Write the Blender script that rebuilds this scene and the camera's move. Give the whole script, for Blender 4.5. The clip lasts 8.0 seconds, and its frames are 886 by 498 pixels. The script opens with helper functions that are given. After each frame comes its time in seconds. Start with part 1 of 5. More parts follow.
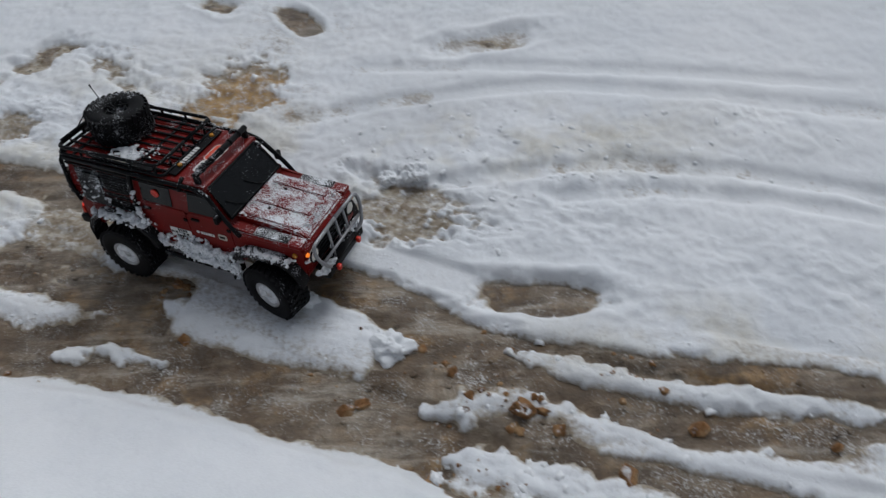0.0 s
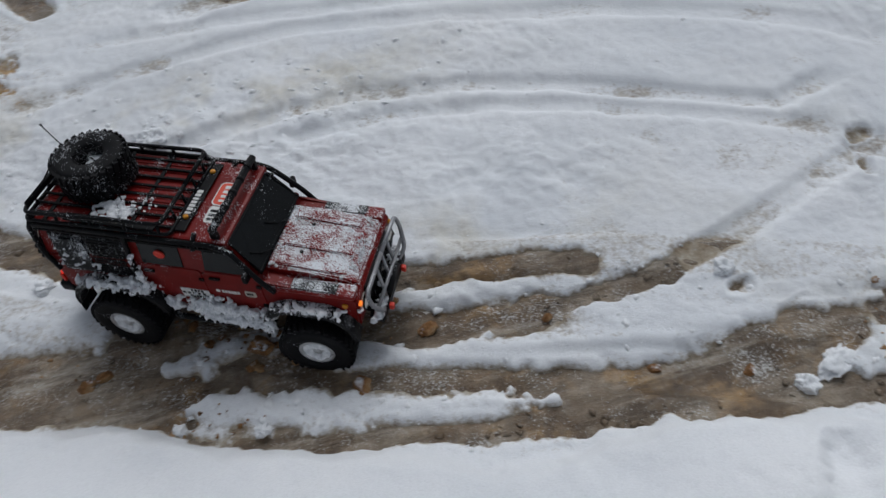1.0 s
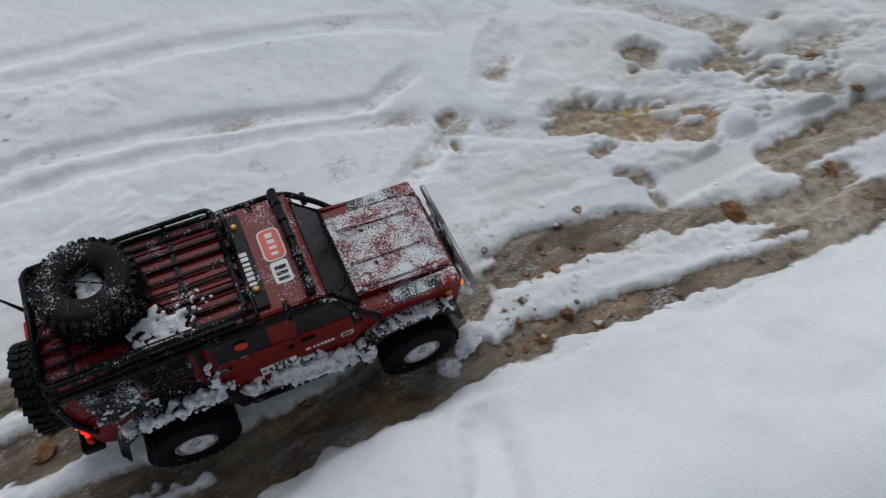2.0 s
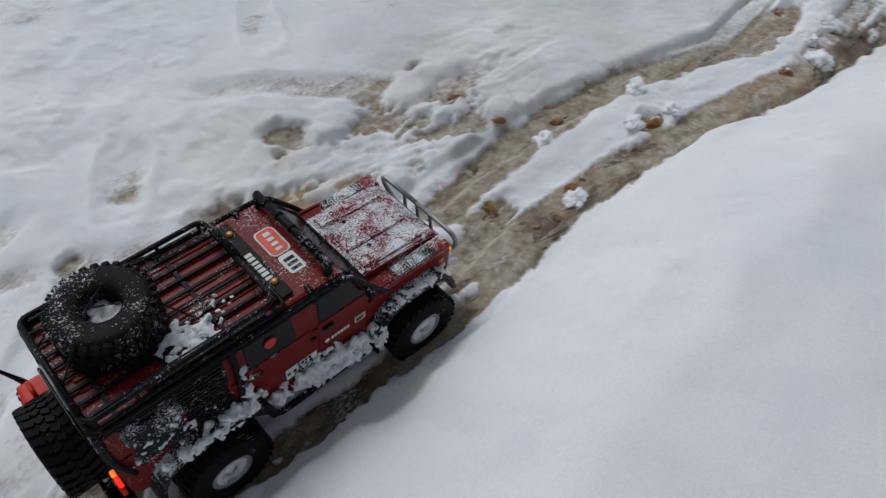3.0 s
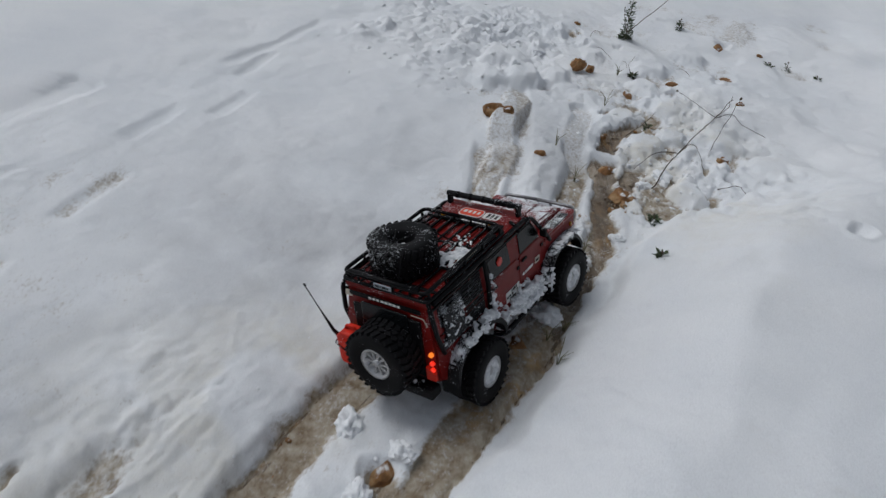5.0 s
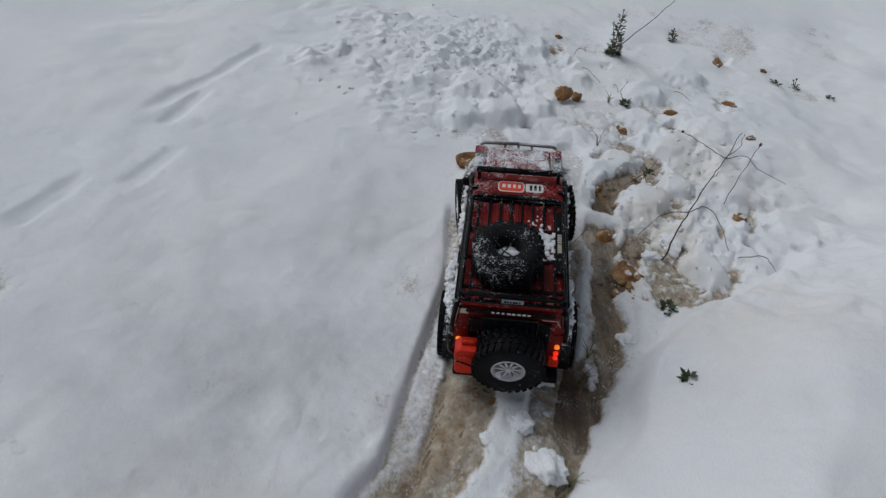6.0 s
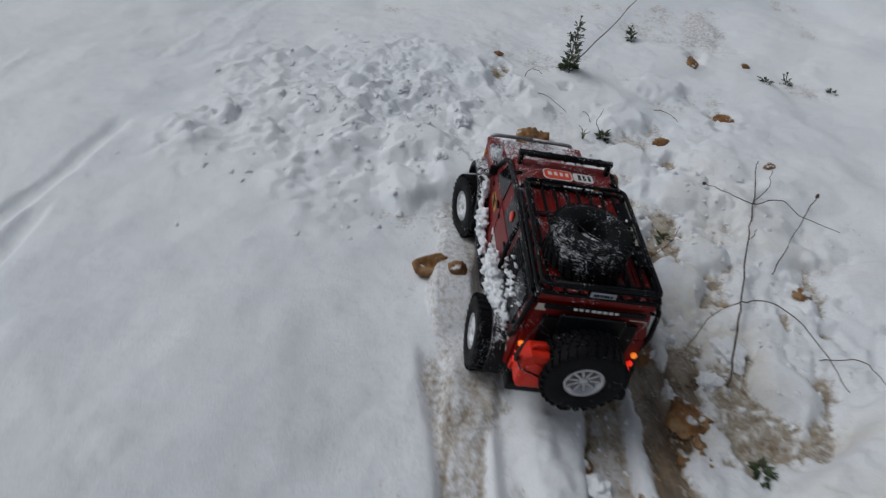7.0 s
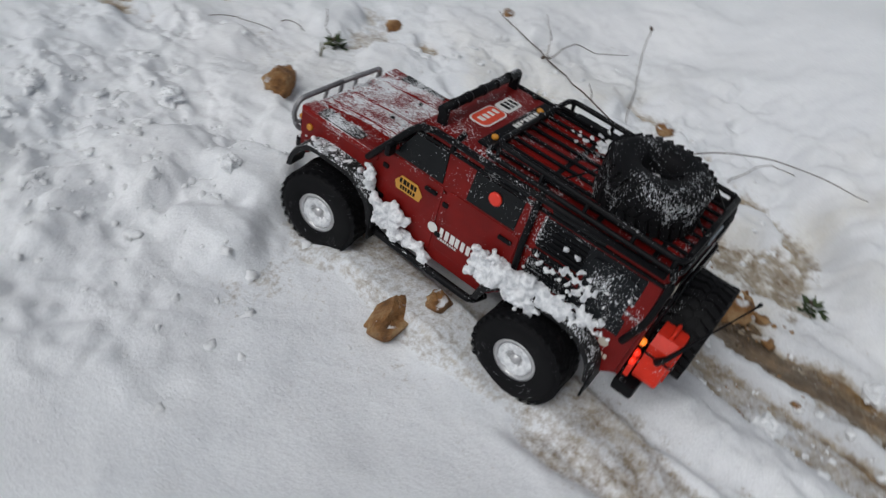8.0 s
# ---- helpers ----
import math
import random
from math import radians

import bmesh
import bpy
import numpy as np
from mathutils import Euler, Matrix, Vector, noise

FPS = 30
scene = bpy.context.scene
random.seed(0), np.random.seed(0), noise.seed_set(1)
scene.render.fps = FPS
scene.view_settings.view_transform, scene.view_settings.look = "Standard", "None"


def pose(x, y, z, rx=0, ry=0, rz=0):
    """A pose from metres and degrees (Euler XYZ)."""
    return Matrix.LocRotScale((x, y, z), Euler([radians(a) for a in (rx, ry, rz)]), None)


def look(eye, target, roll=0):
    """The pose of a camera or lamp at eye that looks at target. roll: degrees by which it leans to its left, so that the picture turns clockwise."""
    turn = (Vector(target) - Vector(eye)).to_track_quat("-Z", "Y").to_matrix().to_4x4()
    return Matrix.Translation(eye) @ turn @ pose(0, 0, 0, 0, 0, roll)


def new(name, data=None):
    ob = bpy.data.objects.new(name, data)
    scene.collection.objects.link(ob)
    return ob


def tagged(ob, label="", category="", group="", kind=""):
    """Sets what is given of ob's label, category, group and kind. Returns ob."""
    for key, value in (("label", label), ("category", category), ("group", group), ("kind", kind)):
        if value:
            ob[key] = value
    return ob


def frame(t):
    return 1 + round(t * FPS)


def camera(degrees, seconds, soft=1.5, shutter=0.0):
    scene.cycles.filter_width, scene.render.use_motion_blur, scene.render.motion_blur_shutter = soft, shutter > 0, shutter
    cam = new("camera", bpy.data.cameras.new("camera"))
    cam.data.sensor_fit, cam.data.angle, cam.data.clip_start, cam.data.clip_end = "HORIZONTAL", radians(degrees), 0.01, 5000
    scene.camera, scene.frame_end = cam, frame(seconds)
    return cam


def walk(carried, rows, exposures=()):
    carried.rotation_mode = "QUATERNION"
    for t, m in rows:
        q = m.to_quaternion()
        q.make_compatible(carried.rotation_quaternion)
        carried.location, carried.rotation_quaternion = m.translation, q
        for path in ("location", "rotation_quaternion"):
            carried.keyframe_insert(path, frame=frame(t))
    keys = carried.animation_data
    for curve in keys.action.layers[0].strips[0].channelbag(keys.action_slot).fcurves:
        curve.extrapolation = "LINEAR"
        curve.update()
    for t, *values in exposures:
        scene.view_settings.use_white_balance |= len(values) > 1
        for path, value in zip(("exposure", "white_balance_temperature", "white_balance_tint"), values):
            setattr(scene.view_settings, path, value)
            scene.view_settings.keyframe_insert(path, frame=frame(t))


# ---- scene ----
cam = camera(64.9, 8.0, soft=1.3, shutter=0.25)
walk(cam, [
    (0.0, pose(0.000, 0.000, 1.024, 41.80, 5.51, 0.00)),
    (0.5, pose(0.180, -0.038, 0.998, 37.94, 6.61, -6.66)),
    (1.0, pose(0.288, -0.095, 0.971, 37.65, 6.28, -13.82)),
    (1.5, pose(0.377, -0.098, 0.930, 36.28, 2.76, -26.26)),
    (2.0, pose(0.486, -0.129, 0.923, 38.20, 0.22, -39.98)),
    (2.2, pose(0.524, -0.147, 0.914, 39.35, -0.31, -44.77)),
    (3.3, pose(0.822, -0.218, 0.867, 43.94, -1.79, -70.66)),
    (3.5, pose(0.853, -0.187, 0.857, 44.72, -2.81, -75.94)),
    (4.0, pose(1.032, -0.054, 0.912, 45.38, -8.29, -83.14)),
    (4.5, pose(1.196, -0.073, 0.906, 49.70, -7.60, -85.38)),
    (5.0, pose(1.375, -0.124, 0.935, 52.78, -5.35, -86.96)),
    (5.2, pose(1.434, -0.145, 0.943, 53.17, -4.71, -87.44)),
    (6.3, pose(1.917, -0.108, 0.944, 49.65, -5.88, -91.59)),
    (6.5, pose(2.002, -0.107, 0.927, 49.53, -6.44, -93.51)),
    (7.0, pose(2.354, -0.079, 0.860, 50.13, -2.48, -100.10)),
    (7.5, pose(2.703, 0.056, 0.775, 45.41, -4.39, -118.77)),
    (8.0, pose(3.065, 0.219, 0.705, 43.61, -9.08, -150.28)),
], exposures=[(0.0, -0.75, 6000, 8), (3.5, -0.66, 6040, 8), (5.2, -0.82, 6060, 8), (6.5, -0.87, 6060, 8), (7.5, -0.92, 6080, 8), (8.0, -0.62, 6250, 8)])

# the toy truck's way: seconds, place of its middle on the ground, roll, pitch, heading
TRUCK = [
    (0.0, -0.517, 0.942, 0.000, -5.0, 1.5, -21.4),
    (0.5, -0.233, 0.797, -0.000, -4.8, 0.1, -23.2),
    (1.0, 0.027, 0.667, -0.008, -3.3, 2.2, -25.4),
    (1.5, 0.342, 0.517, -0.000, 1.0, 1.5, -18.8),
    (2.0, 0.659, 0.442, 0.001, 6.9, -0.3, -14.9),
    (2.2, 0.752, 0.415, 0.004, 7.1, -3.2, -17.0),
    (3.3, 1.351, 0.166, 0.001, -0.4, 0.2, -20.0),
    (3.5, 1.465, 0.119, -0.002, -8.5, -1.2, -20.3),
    (4.0, 1.797, 0.068, -0.001, -9.7, 1.1, -17.5),
    (4.5, 2.077, -0.047, -0.006, -4.9, -0.1, -22.9),
    (5.0, 2.385, -0.238, -0.012, -12.9, -0.1, -30.7),
    (5.2, 2.502, -0.285, -0.007, -13.1, -1.5, -22.4),
    (6.3, 2.973, -0.347, 0.008, 2.8, -7.7, -5.6),
    (6.5, 3.054, -0.369, 0.012, 7.1, -6.5, -7.2),
    (7.0, 3.218, -0.420, 0.003, 8.4, -0.7, -8.4),
    (7.5, 3.247, -0.411, 0.001, 6.3, -1.3, -8.5),
    (8.0, 3.271, -0.408, -0.005, 5.1, 0.3, -9.7),
]

# ---- light: an overcast winter day ----
world = bpy.data.worlds.new("overcast_sky")
scene.world = world
world.use_nodes = True
wn = world.node_tree.nodes
sky = wn.new("ShaderNodeTexSky")
sky.sky_type, sky.sun_disc = "NISHITA", False
sky.sun_elevation, sky.sun_rotation = radians(50), radians(20)
sky.air_density, sky.dust_density, sky.ozone_density = 1.0, 4.0, 1.0
grey = wn.new("ShaderNodeHueSaturation")
grey.inputs["Saturation"].default_value = 0.3
world.node_tree.links.new(sky.outputs["Color"], grey.inputs["Color"])
world.node_tree.links.new(grey.outputs["Color"], wn["Background"].inputs["Color"])
wn["Background"].inputs["Strength"].default_value = 0.105

sun = new("sun", bpy.data.lights.new("sun", "SUN"))
sun.data.energy, sun.data.angle, sun.data.color = 1.4, radians(30), (1.0, 0.97, 0.93)
sun.matrix_world = look((0.7, 1.6, 3.0), (0, 0, 0))


# ---- materials ----
class Mat:
    """A node material with short calls for its nodes."""

    def __init__(self, name, rough=0.5, metal=0.0, color=(0.5, 0.5, 0.5), spec=0.5):
        self.m = bpy.data.materials.new(name)
        self.m.use_nodes = True
        self.t = self.m.node_tree
        self.b = self.t.nodes["Principled BSDF"]
        self.b.inputs["Base Color"].default_value = (*color, 1)
        self.b.inputs["Roughness"].default_value = rough
        self.b.inputs["Metallic"].default_value = metal
        self.b.inputs["Specular IOR Level"].default_value = spec
        self.co = self.t.nodes.new("ShaderNodeTexCoord").outputs["Object"]

    def link(self, a, b):
        self.t.links.new(a, b)

    def noise(self, scale, detail=5, rough=0.6):
        n = self.t.nodes.new("ShaderNodeTexNoise")
        n.inputs["Scale"].default_value, n.inputs["Detail"].default_value = scale, detail
        n.inputs["Roughness"].default_value = rough
        self.link(self.co, n.inputs["Vector"])
        return n.outputs["Fac"]

    def ramp(self, fac, *stops):
        n = self.t.nodes.new("ShaderNodeValToRGB")
        while len(n.color_ramp.elements) < len(stops):
            n.color_ramp.elements.new(0.5)
        for e, (p, c) in zip(n.color_ramp.elements, stops):
            e.position = p
            e.color = (*c, 1) if isinstance(c, tuple) else (c, c, c, 1)
        self.link(fac, n.inputs["Fac"])
        return n.outputs["Color"]

    def mix(self, fac, a, b, kind="MIX"):
        n = self.t.nodes.new("ShaderNodeMix")
        n.data_type, n.blend_type = "RGBA", kind
        for v, i in ((fac, 0), (a, 6), (b, 7)):
            if isinstance(v, (float, int)):
                n.inputs[i].default_value = v
            elif isinstance(v, tuple):
                n.inputs[i].default_value = (*v, 1)
            else:
                self.link(v, n.inputs[i])
        return n.outputs[2]

    def math(self, op, a, b=0.0):
        n = self.t.nodes.new("ShaderNodeMath")
        n.operation = op
        for v, i in ((a, 0), (b, 1)):
            if isinstance(v, (float, int)):
                n.inputs[i].default_value = v
            else:
                self.link(v, n.inputs[i])
        return n.outputs[0]

    def milky(self, weight, scale):
        """Light scattered inside, as in snow."""
        self.b.inputs["Subsurface Weight"].default_value = weight
        self.b.inputs["Subsurface Radius"].default_value = (1.0, 1.0, 1.0)
        self.b.inputs["Subsurface Scale"].default_value = scale
        return self

    def color(self, c):
        self.link(c, self.b.inputs["Base Color"])
        return self

    def rough(self, r):
        self.link(r, self.b.inputs["Roughness"])
        return self

    def bump(self, height, strength=0.5, dist=0.002):
        n = self.t.nodes.new("ShaderNodeBump")
        n.inputs["Strength"].default_value, n.inputs["Distance"].default_value = strength, dist
        self.link(height, n.inputs["Height"])
        self.link(n.outputs["Normal"], self.b.inputs["Normal"])
        return self


def snow_material():
    s = Mat("snow", 0.75, spec=0.3)
    wet = s.ramp(s.noise(2.3, 6), (0.38, (0.80, 0.82, 0.85)), (0.62, (0.87, 0.88, 0.90)))
    grain = s.ramp(s.noise(420, 3), (0.3, 0.90), (0.6, 1.0))
    dirt = s.ramp(s.noise(5.5, 8, 0.7), (0.62, 0.0), (0.85, 0.4))
    soil = s.t.nodes.new("ShaderNodeAttribute")
    soil.attribute_name = "soil"
    slush = s.ramp(s.noise(38, 6, 0.7), (0.35, (0.20, 0.145, 0.09)), (0.65, (0.47, 0.42, 0.34)))
    clay = s.t.nodes.new("ShaderNodeAttribute")
    clay.attribute_name = "clay"
    ochre = s.ramp(s.noise(55, 6, 0.7), (0.34, (0.17, 0.085, 0.028)), (0.66, (0.52, 0.33, 0.13)))
    slush = s.mix(s.ramp(s.math("ADD", clay.outputs["Fac"], s.math("MULTIPLY", s.math("SUBTRACT", s.noise(17, 6, 0.7), 0.5), 1.6)), (0.42, 0.0), (0.72, 0.9)), slush, ochre)
    grey_mask = s.t.nodes.new("ShaderNodeAttribute")
    grey_mask.attribute_name = "wet"
    # the snow's colour turns to an uneven grey where this mask is high
    wet = s.mix(s.math("MULTIPLY", grey_mask.outputs["Fac"], s.ramp(s.noise(14, 7, 0.7), (0.3, 0.45), (0.7, 1.0))), wet, (0.56, 0.57, 0.59))
    beige = s.t.nodes.new("ShaderNodeAttribute")
    beige.attribute_name = "stain"
    wet = s.mix(s.math("MULTIPLY", beige.outputs["Fac"], s.ramp(s.noise(26, 7, 0.7), (0.3, 0.25), (0.7, 0.95))), wet, (0.66, 0.61, 0.49))
    clean = s.mix(dirt, s.mix(1.0, wet, grain, "MULTIPLY"), (0.66, 0.63, 0.58))
    s.color(s.mix(s.ramp(s.math("ADD", soil.outputs["Fac"], s.math("MULTIPLY", s.math("SUBTRACT", s.noise(110, 7, 0.78), 0.5), 1.9)), (0.28, 0.0), (0.82, 1.0)), clean, slush))
    rough_patch = s.ramp(s.noise(7, 4), (0.35, 0.6), (0.68, 1.1))
    h = s.math("ADD", s.math("MULTIPLY", s.noise(55, 6, 0.6), 0.9), s.math("MULTIPLY", s.math("MULTIPLY", s.noise(230, 4, 0.75), 0.75), rough_patch))
    s.bump(h, 0.8, 0.003)
    s.milky(0.6, 0.005)
    return s.m


def mud_material():
    s = Mat("wet_mud", 0.45)
    earth = s.ramp(s.noise(16, 8, 0.68), (0.30, (0.050, 0.032, 0.018)), (0.48, (0.135, 0.090, 0.052)), (0.70, (0.28, 0.20, 0.125)))
    ochre = s.ramp(s.noise(8, 6, 0.65), (0.52, 0.0), (0.64, 0.8))
    c = s.mix(ochre, earth, s.ramp(s.noise(48, 6, 0.7), (0.35, (0.15, 0.075, 0.025)), (0.65, (0.50, 0.31, 0.125))))
    slush = s.ramp(s.noise(6.5, 9, 0.66), (0.45, 0.0), (0.64, 0.8))
    grey = s.ramp(s.noise(60, 6, 0.7), (0.3, (0.23, 0.18, 0.125)), (0.68, (0.46, 0.40, 0.32)))
    c = s.mix(slush, c, grey)
    grains = s.ramp(s.math("ADD", s.math("MULTIPLY", s.noise(260, 4, 0.75), 0.6), s.math("MULTIPLY", s.noise(11, 6, 0.7), 0.4)), (0.555, 0.0), (0.60, 0.85))
    turn = s.t.nodes.new("ShaderNodeMapping")
    turn.inputs["Rotation"].default_value = (0, 0, radians(22))
    turn.inputs["Scale"].default_value = (0.16, 1.0, 1.0)
    s.link(s.co, turn.inputs["Vector"])
    was, s.co = s.co, turn.outputs["Vector"]
    streak = s.noise(34, 7, 0.65)
    film = s.noise(19, 8, 0.7)
    s.co = was
    c = s.mix(s.ramp(streak, (0.40, 0.75), (0.56, 0.0)), c, s.ramp(s.noise(90, 5, 0.7), (0.3, (0.030, 0.019, 0.010)), (0.7, (0.105, 0.066, 0.034))))
    c = s.mix(s.ramp(film, (0.54, 0.0), (0.66, 0.75)), c, s.ramp(s.noise(130, 5, 0.7), (0.3, (0.32, 0.265, 0.195)), (0.7, (0.56, 0.51, 0.44))))
    s.color(s.mix(grains, c, (0.60, 0.59, 0.57)))
    s.rough(s.ramp(s.noise(9, 6), (0.35, 0.14), (0.65, 0.55)))
    s.bump(s.math("ADD", s.noise(60, 6, 0.7), s.math("MULTIPLY", s.noise(260, 4), 0.5)), 0.8, 0.005)
    return s.m


def stone_material():
    s = Mat("ochre_limestone", 0.75)
    base = s.ramp(s.noise(26, 7, 0.65), (0.32, (0.07, 0.032, 0.012)), (0.48, (0.27, 0.125, 0.038)), (0.66, (0.46, 0.30, 0.15)))
    s.color(s.mix(s.ramp(s.noise(70, 5), (0.6, 0.0), (0.75, 0.6)), base, (0.07, 0.045, 0.03)))
    s.bump(s.noise(90, 6, 0.7), 1.0, 0.008)
    return s.m


def weathered(m):
    """Some wet snow clinging to the upper faces."""
    t = m.node_tree
    b = t.nodes["Principled BSDF"]
    was = b.inputs["Base Color"].links[0].from_socket
    co, sep = t.nodes.new("ShaderNodeNewGeometry"), t.nodes.new("ShaderNodeSeparateXYZ")
    t.links.new(co.outputs["Normal"], sep.inputs[0])
    n = t.nodes.new("ShaderNodeTexNoise")
    n.inputs["Scale"].default_value, n.inputs["Detail"].default_value = 45, 6
    t.links.new(co.outputs["Position"], n.inputs["Vector"])
    add, ramp, mix = t.nodes.new("ShaderNodeMath"), t.nodes.new("ShaderNodeValToRGB"), t.nodes.new("ShaderNodeMix")
    add.operation = "MULTIPLY"
    t.links.new(sep.outputs["Z"], add.inputs[0])
    t.links.new(n.outputs["Fac"], add.inputs[1])
    ramp.color_ramp.elements[0].position, ramp.color_ramp.elements[1].position = 0.50, 0.62
    t.links.new(add.outputs[0], ramp.inputs["Fac"])
    mix.data_type = "RGBA"
    t.links.new(ramp.outputs["Color"], mix.inputs[0])
    t.links.new(was, mix.inputs[6])
    mix.inputs[7].default_value = (0.8, 0.81, 0.83, 1)
    t.links.new(mix.outputs[2], b.inputs["Base Color"])
    return m


SNOW, MUD, STONE = snow_material(), mud_material(), weathered(stone_material())


# ---- ground ----
def lattice(ix, iy, seed):
    n = (ix * 374761393 + iy * 668265263 + seed * 974634777) & 0xFFFFFFFF
    n = ((n ^ (n >> 13)) * 1274126177) & 0xFFFFFFFF
    return ((n ^ (n >> 16)) & 0xFFFF) / 32767.5 - 1.0


def value_noise(x, y, size, seed):
    x, y = x / size, y / size
    ix, iy = np.floor(x).astype(np.int64), np.floor(y).astype(np.int64)
    u, v = x - ix, y - iy
    u, v = u * u * u * (u * (6 * u - 15) + 10), v * v * v * (v * (6 * v - 15) + 10)
    a, b = lattice(ix, iy, seed), lattice(ix + 1, iy, seed)
    c, d = lattice(ix, iy + 1, seed), lattice(ix + 1, iy + 1, seed)
    return (a * (1 - u) + b * u) * (1 - v) + (c * (1 - u) + d * u) * v


def fbm(x, y, size, octaves, seed, gain=0.5):
    out, amp = np.zeros_like(x), 1.0
    for k in range(octaves):
        a = 0.6 * k + seed
        out += amp * value_noise(x * math.cos(a) - y * math.sin(a), x * math.sin(a) + y * math.cos(a), size / 2 ** k, seed + 17 * k)
        amp *= gain
    return out


def smooth(a, b, x):
    t = np.clip((x - a) / (b - a), 0, 1)
    return t * t * (3 - 2 * t)


def along(line, x, y):
    """The distance from the points to a line of places, the share of the line at the nearest point, and the side (left is positive)."""
    best, part, side = np.full(x.shape, 1e9), np.zeros(x.shape), np.zeros(x.shape)
    for k, ((ax, ay), (bx, by)) in enumerate(zip(line, line[1:])):
        dx, dy = bx - ax, by - ay
        u = np.clip(((x - ax) * dx + (y - ay) * dy) / (dx * dx + dy * dy), 0, 1)
        d = np.hypot(x - ax - u * dx, y - ay - u * dy)
        near = d < best
        best, part = np.where(near, d, best), np.where(near, k + u, part)
        side = np.where(near, np.sign(dx * (y - ay) - dy * (x - ax)), side)
    return best, part, side


def truck_at(t):
    rows = np.array(TRUCK)
    return [float(np.interp(t, rows[:, 0], rows[:, k])) for k in range(1, 7)]


def wheel_track(side):
    """Where the wheels of one side touch the ground on the whole way."""
    pts = []
    for k in range(33):
        x, y, z, roll, tilt, head = truck_at(k * 0.25)
        m = pose(x, y, z, roll, tilt, head)
        for fore in (-0.162, 0.162):
            p = m @ Vector((fore, side * 0.105, 0.001))
            pts.append((p.x, p.y, max(p.z, -0.013)))
    rear, front = pts[0::2], pts[1::2]
    return rear + [p for p in front if p[0] > rear[-1][0] + 0.03]


# the foot of the snow bank beside the track
BANK = [(-3.0, 0.95), (-1.2, 0.72), (-0.8, 0.67), (-0.55, 0.61), (-0.27, 0.51), (-0.04, 0.41), (0.16, 0.34), (0.35, 0.28), (0.68, 0.25),
        (0.88, 0.18), (1.06, 0.11), (1.39, 0.01), (1.6, -0.04), (1.9, -0.15), (2.05, -0.23), (2.22, -0.34), (2.55, -0.51), (2.80, -0.66),
        (2.84, -0.80), (3.05, -1.02), (3.22, -1.16), (3.76, -1.40), (4.37, -1.66), (7.0, -3.0)]

# ruts worn through the snow: half width, depth, line
RUTS = [
    (0.040, 0.034, [(-0.24, 0.655), (-0.10, 0.62), (0.04, 0.575), (0.16, 0.53)]),
    (0.045, 0.035, [(-1.6, 1.36), (-1.1, 1.22), (-0.8, 1.12), (-0.5, 0.97), (-0.24, 0.82), (-0.08, 0.70), (0.1, 0.58), (0.3, 0.51), (0.55, 0.48)]),
    (0.020, 0.024, [(0.45, 0.487), (0.62, 0.487), (0.78, 0.505)]),
    (0.024, 0.026, [(-0.06, 0.70), (0.11, 0.655), (0.29, 0.61), (0.41, 0.585), (0.52, 0.57), (0.62, 0.54)]),
    (0.065, 0.036, [(-1.6, 0.84), (-1.2, 0.80), (-0.92, 0.73), (-0.8, 0.74), (-0.6, 0.68), (-0.4, 0.61), (-0.23, 0.56), (-0.10, 0.515), (0.05, 0.475)]),
    (0.042, 0.036, [(-0.32, 0.585), (-0.14, 0.53), (0.0, 0.49), (0.18, 0.44), (0.32, 0.40), (0.44, 0.36), (0.58, 0.32), (0.69, 0.31), (0.83, 0.32), (0.98, 0.32)]),
    (0.042, 0.036, [(0.95, 0.32), (1.05, 0.32), (1.13, 0.29), (1.23, 0.24), (1.34, 0.16), (1.46, 0.10), (1.62, 0.06)]),
    (0.022, 0.024, [(-0.12, 0.46), (0.05, 0.40), (0.22, 0.35), (0.36, 0.31), (0.49, 0.29), (0.61, 0.28)]),
    (0.036, 0.034, [(0.60, 0.29), (0.75, 0.26), (0.9, 0.235), (0.98, 0.205)]),
    (0.020, 0.024, [(0.92, 0.228), (1.0, 0.195), (1.1, 0.152), (1.26, 0.09), (1.41, 0.03), (1.58, -0.01)]),
    (0.055, 0.030, [(-1.1, 0.98), (-0.9, 0.92), (-0.7, 0.84), (-0.58, 0.80)]),
    (0.046, 0.034, [(1.5, 0.20), (1.72, 0.17), (1.86, 0.13), (2.0, 0.085), (2.14, 0.02), (2.28, -0.075), (2.45, -0.205), (2.60, -0.25), (2.68, -0.268)]),
    (0.034, 0.034, [(1.5, 0.03), (1.66, -0.01), (1.81, -0.055), (1.95, -0.125), (2.08, -0.19), (2.34, -0.35), (2.56, -0.45), (2.75, -0.52), (2.93, -0.55), (3.12, -0.57)]),
    (0.026, 0.026, [(3.1, -0.57), (3.25, -0.62), (3.34, -0.72)]),
    (0.022, 0.026, [(2.40, -0.235), (2.54, -0.265), (2.70, -0.285)]),
    (0.026, 0.030, [(2.42, -0.39), (2.60, -0.412), (2.80, -0.435), (2.93, -0.462), (3.02, -0.50)]),
    (0.022, 0.026, [(2.84, -0.56), (2.96, -0.61), (3.08, -0.65)]),
]
